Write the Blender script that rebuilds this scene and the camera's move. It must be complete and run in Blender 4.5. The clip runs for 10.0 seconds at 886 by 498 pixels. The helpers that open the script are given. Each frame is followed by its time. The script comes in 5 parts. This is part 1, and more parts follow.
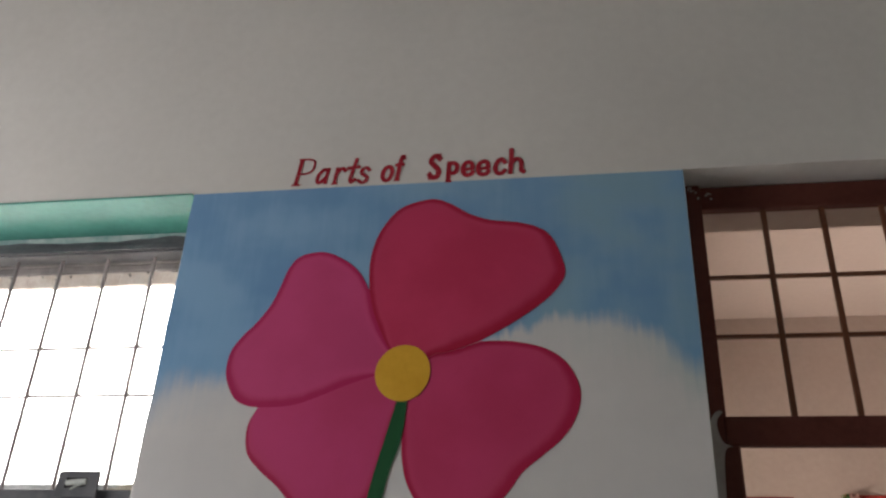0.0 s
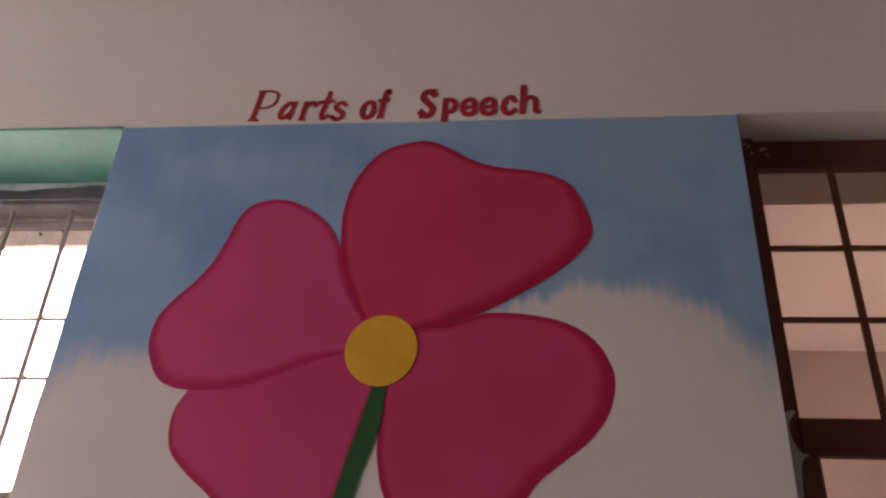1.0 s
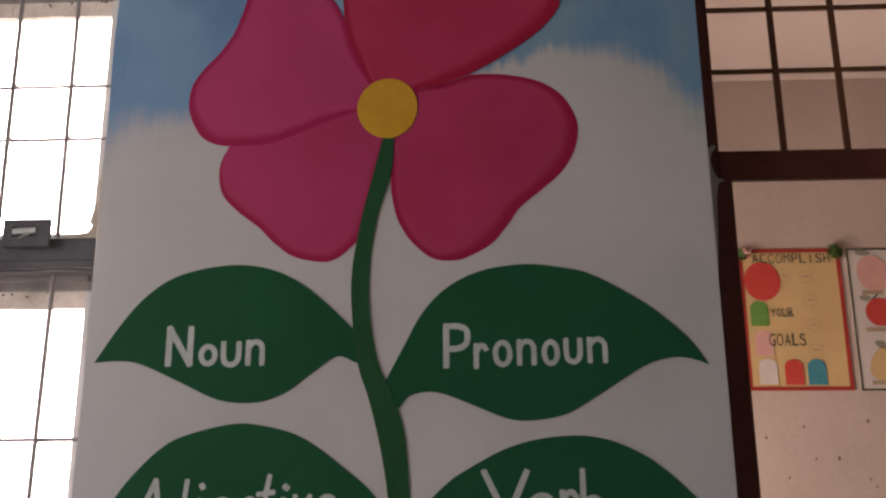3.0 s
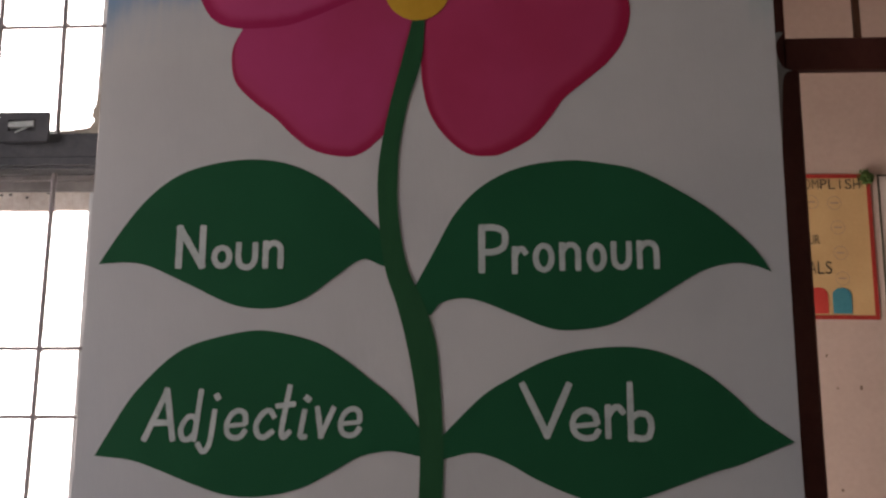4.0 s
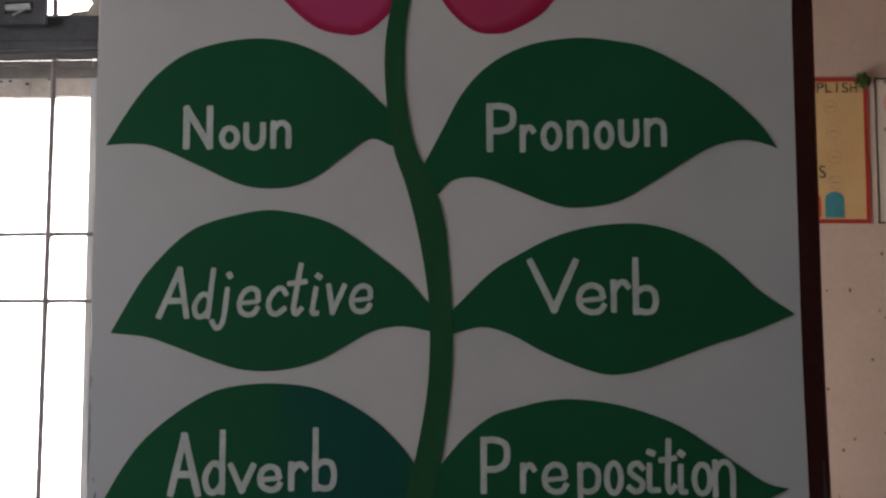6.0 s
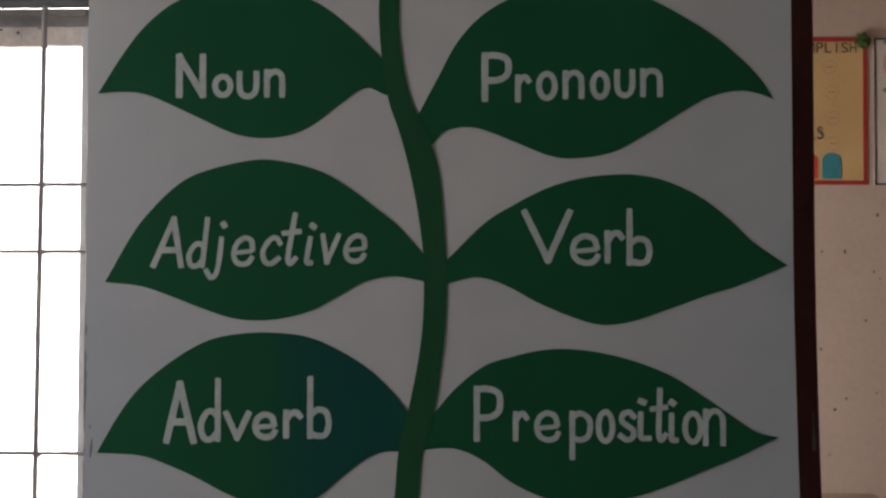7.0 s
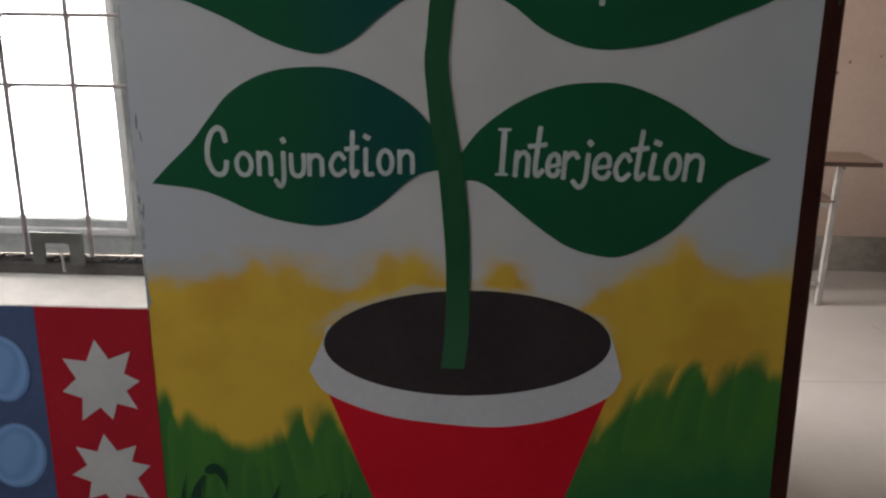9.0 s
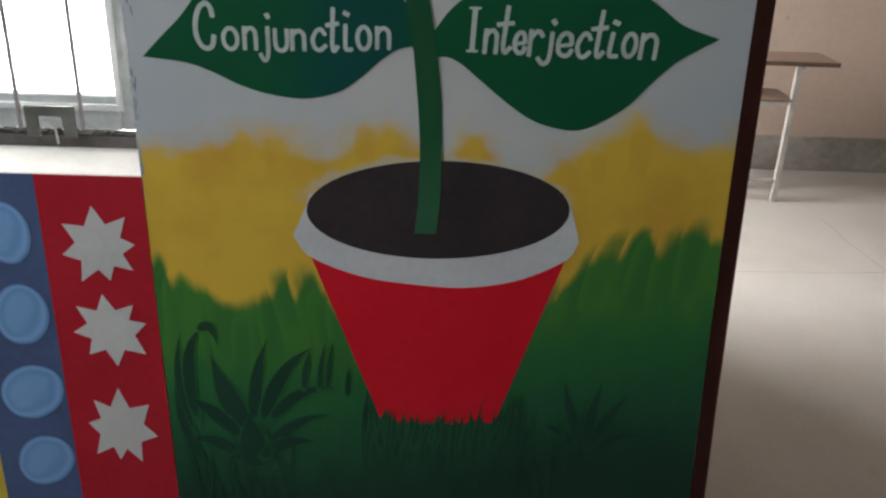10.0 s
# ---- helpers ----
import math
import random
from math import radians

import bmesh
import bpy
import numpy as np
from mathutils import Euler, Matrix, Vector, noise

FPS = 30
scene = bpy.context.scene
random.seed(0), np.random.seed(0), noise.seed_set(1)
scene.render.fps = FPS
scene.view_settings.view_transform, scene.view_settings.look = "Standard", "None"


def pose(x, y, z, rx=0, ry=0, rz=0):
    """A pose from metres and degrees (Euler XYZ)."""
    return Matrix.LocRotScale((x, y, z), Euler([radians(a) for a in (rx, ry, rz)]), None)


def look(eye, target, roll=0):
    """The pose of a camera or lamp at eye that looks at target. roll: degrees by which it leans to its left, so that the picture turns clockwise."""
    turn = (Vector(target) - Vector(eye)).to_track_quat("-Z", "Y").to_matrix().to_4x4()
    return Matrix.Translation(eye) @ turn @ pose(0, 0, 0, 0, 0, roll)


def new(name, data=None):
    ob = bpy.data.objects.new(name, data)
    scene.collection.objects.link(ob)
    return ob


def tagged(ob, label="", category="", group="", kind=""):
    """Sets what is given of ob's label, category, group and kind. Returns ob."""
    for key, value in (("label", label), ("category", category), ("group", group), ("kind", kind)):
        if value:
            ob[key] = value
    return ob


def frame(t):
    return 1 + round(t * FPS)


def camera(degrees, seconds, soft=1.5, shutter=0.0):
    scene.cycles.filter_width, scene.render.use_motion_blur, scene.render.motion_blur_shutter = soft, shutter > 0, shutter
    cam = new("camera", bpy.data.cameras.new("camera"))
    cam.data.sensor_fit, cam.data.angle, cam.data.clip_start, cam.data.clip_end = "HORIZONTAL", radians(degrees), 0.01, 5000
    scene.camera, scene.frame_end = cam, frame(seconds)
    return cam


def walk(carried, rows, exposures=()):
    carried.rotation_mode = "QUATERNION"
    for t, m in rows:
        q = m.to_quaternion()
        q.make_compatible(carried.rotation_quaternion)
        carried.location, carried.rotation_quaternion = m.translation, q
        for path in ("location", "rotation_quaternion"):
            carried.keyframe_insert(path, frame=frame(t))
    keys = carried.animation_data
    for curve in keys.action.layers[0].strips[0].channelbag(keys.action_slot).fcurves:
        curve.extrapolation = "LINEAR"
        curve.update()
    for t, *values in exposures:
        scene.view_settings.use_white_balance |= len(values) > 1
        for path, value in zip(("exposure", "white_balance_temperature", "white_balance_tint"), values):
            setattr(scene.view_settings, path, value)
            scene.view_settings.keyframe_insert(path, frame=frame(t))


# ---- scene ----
cam = camera(54.2, 10.0, soft=2.4)
PATH = [
    (0, (0.274, -1.313, 1.899), (-0.041, 0.413, 2.859), 2.8),
    (0.2, (0.241, -1.258, 1.898), (-0.044, 0.467, 2.868), 3.2),
    (0.5, (0.201, -1.142, 1.911), (-0.047, 0.584, 2.891), 3.6),
    (0.8, (0.186, -1.018, 1.939), (-0.038, 0.684, 2.967), 3.6),
    (1, (0.173, -0.982, 1.945), (-0.043, 0.712, 2.987), 3.5),
    (1.5, (0.153, -0.961, 1.943), (-0.065, 0.717, 3.01), 3.6),
    (1.7, (0.147, -0.98, 1.936), (-0.078, 0.699, 2.998), 3.2),
    (2, (0.137, -1.071, 1.916), (-0.07, 0.675, 2.869), 2.6),
    (2.2, (0.13, -1.135, 1.908), (-0.044, 0.659, 2.775), 1.7),
    (2.5, (0.111, -1.229, 1.892), (0.011, 0.645, 2.584), -0.1),
    (2.8, (0.105, -1.229, 1.878), (0.018, 0.693, 2.427), -0.3),
    (3, (0.105, -1.228, 1.869), (0.035, 0.711, 2.355), -0.4),
    (3.2, (0.113, -1.205, 1.86), (0.046, 0.745, 2.299), -0.2),
    (4.3, (0.042, -1.101, 1.840), (-0.06, 0.872, 2.150), 0.3),
    (4.5, (0.031, -1.106, 1.832), (-0.061, 0.87, 2.126), 0.1),
    (5, (0.041, -1.122, 1.82), (-0.053, 0.862, 2.051), -0),
    (5.5, (0.047, -1.124, 1.81), (-0.035, 0.866, 1.991), -0.2),
    (5.7, (0.045, -1.119, 1.806), (-0.034, 0.873, 1.969), -0.2),
    (6.8, (0.049, -1.112, 1.785), (-0.021, 0.886, 1.859), 0.1),
    (7, (0.049, -1.114, 1.783), (-0.02, 0.884, 1.836), 0.1),
    (7.5, (0.049, -1.118, 1.753), (-0.014, 0.881, 1.73), 0.2),
    (8, (0.042, -1.136, 1.698), (-0.016, 0.853, 1.494), 0.8),
    (8.2, (0.039, -1.144, 1.668), (-0.015, 0.827, 1.329), 0.8),
    (8.3, (0.04, -1.147, 1.656), (-0.014, 0.811, 1.251), 0.8),
    (8.5, (0.032, -1.154, 1.627), (-0.02, 0.782, 1.128), 0.8),
    (8.7, (0.022, -1.159, 1.611), (-0.03, 0.762, 1.058), 0.8),
    (9, (0.005, -1.166, 1.596), (-0.043, 0.731, 0.965), 0.9),
    (9.3, (0.001, -1.175, 1.58), (-0.03, 0.685, 0.844), 0.9),
    (9.5, (-0.01, -1.198, 1.573), (0.004, 0.642, 0.789), 1.3),
    (9.7, (0.012, -1.232, 1.586), (0.013, 0.59, 0.762), 1.25),
    (10, (-0.001, -1.289, 1.583), (0.032, 0.53, 0.753), 2.1),
]
EXPOSURE = [
    (0.0, 0.47, 7000, 17.0), (0.5, 0.25, 7000, 23.0), (1.0, 0.28, 8200, 41.0), (1.5, 0.25, 8100, 36.0), (1.7, 0.27, 8500, 45.0), (2.0, 0.27, 8100, 37.0), (2.5, 0.17, 7200, 25.0), (3.0, 0.27, 7600, 28.0), (4.5, -0.15, 7150, 25.0),
    (5.5, -0.2, 7000, 21.0), (7.5, -0.22, 6950, 18.0), (8.5, -0.08, 6920, 16.0), (9.0, -0.08, 6900, 15.0), (9.3, -0.08, 6800, 13.5), (9.5, 0.4, 6700, 12.0), (10.0, 0.48, 6600, 9.0),
]
walk(cam, [(t, look(eye, target, roll)) for t, eye, target, roll in PATH], EXPOSURE)

# ---- world, sun, large lights ----
world = bpy.data.worlds.new("world")
scene.world = world
world.use_nodes = True
wn = world.node_tree
sky = wn.nodes.new("ShaderNodeTexSky")
sky.sky_type = "NISHITA"
sky.sun_disc = False
sky.sun_elevation, sky.sun_rotation = radians(48), radians(250)
wn.links.new(sky.outputs[0], wn.nodes["Background"].inputs[0])
wn.nodes["Background"].inputs[1].default_value = 0.1

sun = new("sun", bpy.data.lights.new("sun", "SUN"))
sun.data.energy, sun.data.angle, sun.data.color = 1.0, radians(12), (1.0, 0.96, 0.9)
sun.matrix_world = look((-6, 6, 9), (0, 0, 0))


def area_light(name, eye, target, sx, sy, watts, colour):
    data = bpy.data.lights.new(name, "AREA")
    data.shape, data.size, data.size_y, data.energy, data.color = "RECTANGLE", sx, sy, watts, colour
    ob = new(name, data)
    ob.matrix_world = look(eye, target)
    return ob


NEAR_LEFT, NEAR_BACK, FAR_LEFT = 25.5, 1.5, 107.0
# fill lamps added at the left and behind; their windows are invented
area_light("fill_near_left", (-2.25, -0.95, 2.15), (0, -0.95, 2.15), 1.3, 1.5, NEAR_LEFT, (0.90, 0.96, 1.0))
area_light("fill_near_back", (0.4, -4.85, 1.95), (0.4, 0, 1.95), 1.8, 1.7, NEAR_BACK, (1.0, 0.95, 0.9))
area_light("daylight_far_left", (-0.83, 2.48, 1.36), (2, 2.48, 1.36), 0.96, 2.0, FAR_LEFT, (1.0, 0.958, 0.92))

# ---- materials ----


class Nodes:
    """Small helper that strings shader nodes together."""

    def __init__(self, name):
        self.mat = bpy.data.materials.new(name)
        self.mat.use_nodes = True
        self.tree = self.mat.node_tree
        self.bsdf = self.tree.nodes["Principled BSDF"]
        self.coord = self.tree.nodes.new("ShaderNodeTexCoord").outputs["Object"]

    def put(self, socket, value):
        if isinstance(value, bpy.types.NodeSocket):
            self.tree.links.new(value, socket)
        else:
            socket.default_value = value

    def math(self, op, a, b=0.0, c=0.0, clamp=False):
        n = self.tree.nodes.new("ShaderNodeMath")
        n.operation, n.use_clamp = op, clamp
        for s, v in zip(n.inputs, (a, b, c)):
            self.put(s, v)
        return n.outputs[0]

    def noise(self, scale, detail=3.0, rough=0.55, stretch=(1, 1, 1), shift=(0, 0, 0)):
        m = self.tree.nodes.new("ShaderNodeMapping")
        m.inputs["Scale"].default_value, m.inputs["Location"].default_value = stretch, shift
        self.put(m.inputs[0], self.coord)
        n = self.tree.nodes.new("ShaderNodeTexNoise")
        n.inputs["Scale"].default_value, n.inputs["Detail"].default_value, n.inputs["Roughness"].default_value = scale, detail, rough
        self.put(n.inputs["Vector"], m.outputs[0])
        return n.outputs[0]

    def ramp(self, fac, stops, mode="LINEAR"):
        n = self.tree.nodes.new("ShaderNodeValToRGB")
        n.color_ramp.interpolation = mode
        e = n.color_ramp.elements
        while len(e) < len(stops):
            e.new(0.5)
        for i, (p, c) in enumerate(stops):
            e[i].position = p
        for i, (p, c) in enumerate(stops):
            e[i].color = (c, c, c, 1) if isinstance(c, (int, float)) else (*c, 1)
        self.put(n.inputs[0], fac)
        return n.outputs[0]

    def mix(self, fac, a, b, mode="MIX"):
        n = self.tree.nodes.new("ShaderNodeMix")
        n.data_type, n.blend_type = "RGBA", mode
        self.put(n.inputs[0], fac)
        self.put(n.inputs[6], a if isinstance(a, bpy.types.NodeSocket) else (*a, 1))
        self.put(n.inputs[7], b if isinstance(b, bpy.types.NodeSocket) else (*b, 1))
        return n.outputs[2]

    def axes(self):
        n = self.tree.nodes.new("ShaderNodeSeparateXYZ")
        self.put(n.inputs[0], self.coord)
        return n.outputs

    def attribute(self, name):
        n = self.tree.nodes.new("ShaderNodeAttribute")
        n.attribute_name = name
        return n.outputs["Fac"]

    def bump(self, height, strength=0.3, distance=0.002):
        n = self.tree.nodes.new("ShaderNodeBump")
        n.inputs["Strength"].default_value, n.inputs["Distance"].default_value = strength, distance
        self.put(n.inputs["Height"], height)
        self.put(self.bsdf.inputs["Normal"], n.outputs[0])

    def done(self, colour, rough=0.6, metal=0.0, spec=0.4):
        self.put(self.bsdf.inputs["Base Color"], colour if isinstance(colour, bpy.types.NodeSocket) else (*colour, 1))
        self.put(self.bsdf.inputs["Roughness"], rough)
        self.bsdf.inputs["Metallic"].default_value = metal
        self.bsdf.inputs["Specular IOR Level"].default_value = spec
        return self.mat


def plain(name, a, b, rough=0.6, scale=3.0, fine=60.0, bump=0.25, metal=0.0, spec=0.4, distance=0.0015):
    """Two tones blended by a broad and a fine noise, with a fine relief."""
    n = Nodes(name)
    broad, grain = n.noise(scale, 4), n.noise(fine, 3)
    f = n.math("ADD", n.math("MULTIPLY", broad, 0.7), n.math("MULTIPLY", grain, 0.3))
    f = n.ramp(f, [(0.36, 0.0), (0.64, 1.0)])
    n.bump(n.math("ADD", grain, n.math("MULTIPLY", broad, 0.6)), bump, distance)
    r = n.math("ADD", rough - 0.06, n.math("MULTIPLY", broad, 0.12))
    return n.done(n.mix(f, a, b), r, metal, spec)


M_WALL = plain("limewashed plaster", (0.66, 0.64, 0.61), (0.74, 0.72, 0.69), 0.75, 1.6, 45, 0.3)
# dark coat for unseen walls, chosen to keep bounced light down
M_UNSEEN_WALL = plain("dull green, dark to cut bounce", (0.22, 0.25, 0.23), (0.28, 0.31, 0.28), 0.6, 2, 50, 0.25)
M_CEIL = plain("ceiling whitewash", (0.66, 0.65, 0.63), (0.74, 0.73, 0.71), 0.85, 1.2, 40, 0.2)
# whitewash; its pink is bounced light put into the colour
M_CEIL_FAR = plain("whitewash with bounce pink", (0.50, 0.40, 0.345), (0.56, 0.45, 0.395), 0.85, 1.0, 40, 0.2)
M_TEAL = plain("teal oil paint", (0.055, 0.27, 0.22), (0.085, 0.35, 0.295), 0.45, 5, 70, 0.25)
M_TEAL_PALE = plain("flaking pale teal paint", (0.22, 0.34, 0.34), (0.48, 0.54, 0.52), 0.6, 22, 90, 0.5)
M_BROWN = plain("dark brown enamel on wood", (0.095, 0.027, 0.020), (0.135, 0.042, 0.031), 0.62, 9, 80, 0.35, 0.0, 0.15)
# lighter than the frame brown to carry light from the next room
M_GRILLE = plain("brown bar enamel with edge light in it", (0.125, 0.046, 0.023), (0.175, 0.064, 0.032), 0.5, 14, 90, 0.35, 0.0, 0.3)
M_STEEL = plain("dark grey painted steel", (0.05, 0.052, 0.06), (0.10, 0.10, 0.11), 0.5, 14, 90, 0.35)
# paler than the rods are: window glare is put into this grey
M_ROD = plain("worn steel rod paled for glare", (0.26, 0.225, 0.225), (0.38, 0.335, 0.335), 0.5, 25, 120, 0.3)
M_SASH = plain("weathered pale grey-green paint", (0.42, 0.45, 0.445), (0.66, 0.69, 0.68), 0.55, 14, 70, 0.5)
M_BEAD = plain("white glazing bead paint", (0.72, 0.73, 0.73), (0.84, 0.84, 0.84), 0.5, 14, 70, 0.3)
M_RUST = plain("blackened rust crust", (0.022, 0.02, 0.02), (0.055, 0.048, 0.045), 0.85, 30, 140, 0.7)
# plaster grey, darkened to stand in for the pier's shade
M_SHADED_PLASTER = plain("plaster darkened for shade", (0.31, 0.285, 0.27), (0.42, 0.39, 0.37), 0.9, 16, 90, 0.5)
M_ROSETTE = plain("dark green crinkled paper", (0.045, 0.11, 0.022), (0.11, 0.20, 0.05), 0.8, 14, 90, 0.2)
M_SASH_DARK = plain("grimy grey sash paint", (0.21, 0.19, 0.185), (0.33, 0.305, 0.295), 0.6, 12, 70, 0.5)
# flaking cream paint, brightened further for the backlight round the panes
M_PUTTY = plain("flaking cream paint with backlight", (0.72, 0.62, 0.54), (0.88, 0.81, 0.74), 0.8, 30, 120, 0.7)
M_GRIME = plain("grimy warm grey steel", (0.06, 0.052, 0.05), (0.12, 0.105, 0.098), 0.6, 16, 90, 0.5)
M_LATCH = plain("grey latch metal", (0.095, 0.093, 0.083), (0.15, 0.147, 0.133), 0.55, 20, 90, 0.3)
M_SILL = plain("white painted cement sill", (0.66, 0.62, 0.58), (0.80, 0.77, 0.73), 0.55, 6, 50, 0.3)
M_FARWALL = plain("warm cream distemper", (0.43, 0.338, 0.288), (0.50, 0.397, 0.345), 0.8, 1.1, 35, 0.25)
M_PLINTH = plain("grey cement plinth", (0.17, 0.155, 0.14), (0.33, 0.31, 0.29), 0.6, 3, 26, 0.4)
M_CHIP = plain("dark chipped plaster", (0.10, 0.07, 0.05), (0.2, 0.14, 0.1), 0.9, 40, 160, 0.6)
M_TABLE = plain("worn brown laminate", (0.20, 0.135, 0.105), (0.30, 0.215, 0.175), 0.32, 9, 70, 0.15)
M_TABLE_EDGE = plain("dark brown edging", (0.075, 0.047, 0.036), (0.12, 0.078, 0.06), 0.5, 9, 70, 0.2)
M_WHITE_STEEL = plain("off-white painted steel tube", (0.33, 0.32, 0.31), (0.46, 0.45, 0.435), 0.45, 12, 70, 0.2)
M_LETTER = plain("off-white brushed lettering paint", (0.50, 0.56, 0.53), (0.68, 0.72, 0.70), 0.6, 30, 140, 0.3)
M_TITLE = plain("crimson lettering paint", (0.33, 0.008, 0.022), (0.44, 0.016, 0.036), 0.55, 20, 120, 0.3)
M_POT = plain("red pot paint", (0.78, 0.007, 0.022), (0.86, 0.013, 0.034), 0.55, 5, 80, 0.25, 0.0, 0.2)
M_RIM = plain("white pot rim paint", (0.66, 0.645, 0.67), (0.78, 0.765, 0.785), 0.6, 5, 80, 0.25)
M_SOIL = plain("near-black soil paint", (0.028, 0.018, 0.02), (0.05, 0.034, 0.036), 0.6, 6, 70, 0.25)
M_YELLOW = plain("yellow flower-centre paint", (0.70, 0.365, 0.025), (0.80, 0.45, 0.04), 0.55, 12, 90, 0.3)
M_RED = plain("dark red border paint", (0.47, 0.010, 0.025), (0.59, 0.018, 0.037), 0.55, 4, 70, 0.25, 0.0, 0.25)
M_NAVY = plain("slate blue border paint", (0.06, 0.09, 0.20), (0.09, 0.135, 0.28), 0.55, 5, 70, 0.25)
M_MUSTARD = plain("yellow border paint", (0.72, 0.5, 0.05), (0.82, 0.58, 0.08), 0.55, 5, 70, 0.25)
M_EDGE = plain("worn grey-blue edge paint", (0.33, 0.36, 0.40), (0.44, 0.47, 0.50), 0.7, 30, 120, 0.5)
M_EDGE_DARK = plain("slate scratch", (0.17, 0.19, 0.23), (0.25, 0.27, 0.31), 0.8, 30, 120, 0.4)
M_CRUMB = plain("crumbling cream plaster", (0.40, 0.35, 0.29), (0.62, 0.56, 0.48), 0.9, 30, 130, 0.7)
M_STAR = plain("white star paint", (0.62, 0.60, 0.58), (0.72, 0.70, 0.68), 0.6, 9, 90, 0.25)
M_PAPER = plain("cream chart paper", (0.53, 0.35, 0.16), (0.59, 0.405, 0.195), 0.8, 3, 60, 0.1)
M_PAPER_WHITE = plain("white chart paper", (0.52, 0.46, 0.42), (0.58, 0.52, 0.48), 0.8, 3, 60, 0.1)
M_TAPE = plain("red paper border", (0.31, 0.024, 0.016), (0.37, 0.032, 0.022), 0.7, 8, 80, 0.1)
M_GREYLEAF = plain("grey-green crayon", (0.20, 0.19, 0.15), (0.27, 0.255, 0.20), 0.8, 20, 120, 0.0)
M_MAROON = plain("maroon paper border", (0.16, 0.03, 0.035), (0.22, 0.045, 0.05), 0.7, 8, 80, 0.1)
M_INK = plain("dark green ink", (0.05, 0.05, 0.035), (0.09, 0.09, 0.06), 0.8, 20, 120, 0.0)
M_PEN = plain("pale pencil ink", (0.33, 0.24, 0.165), (0.39, 0.29, 0.20), 0.8, 20, 120, 0.0)
M_CUT_RED = plain("red cut paper", (0.50, 0.045, 0.035), (0.56, 0.06, 0.045), 0.75, 10, 90, 0.1)
M_CUT_GREEN = plain("green cut paper", (0.085, 0.22, 0.04), (0.13, 0.29, 0.065), 0.75, 10, 90, 0.1)
M_CUT_PINK = plain("pink cut paper", (0.55, 0.29, 0.25), (0.6, 0.33, 0.29), 0.75, 10, 90, 0.1)
M_CUT_BLUE = plain("blue cut paper", (0.025, 0.19, 0.235), (0.04, 0.235, 0.285), 0.75, 10, 90, 0.1)
M_FLOORNEAR = plain("dull cement floor", (0.30, 0.28, 0.26), (0.4, 0.38, 0.36), 0.5, 2, 40, 0.2)
M_GROUND = plain("pale dusty ground", (0.34, 0.3, 0.25), (0.45, 0.4, 0.34), 0.95, 1, 20, 0.4)


def floor_material():
    """Polished pale terrazzo with chips, hairline cracks and dull patches."""
    n = Nodes("polished pale terrazzo")
    vo = n.tree.nodes.new("ShaderNodeTexVoronoi")
    vo.inputs["Scale"].default_value = 160
    n.put(vo.inputs["Vector"], n.coord)
    chips = n.mix(n.ramp(vo.outputs["Distance"], [(0.1, 0.0), (0.5, 1.0)]), (0.49, 0.475, 0.46), (0.57, 0.555, 0.54))
    broad = n.noise(1.3, 5)
    base = n.mix(n.ramp(broad, [(0.38, 0.0), (0.66, 0.5)]), chips, (0.38, 0.35, 0.325))
    spot = n.ramp(n.noise(9, 2), [(0.72, 0.0), (0.80, 0.35)])
    col = n.mix(spot, base, (0.3, 0.27, 0.25))
    n.bump(broad, 0.05, 0.001)
    return n.done(col, n.math("ADD", 0.22, n.math("MULTIPLY", n.noise(3, 4), 0.2)), 0.0, 0.5)


M_FLOOR = floor_material()


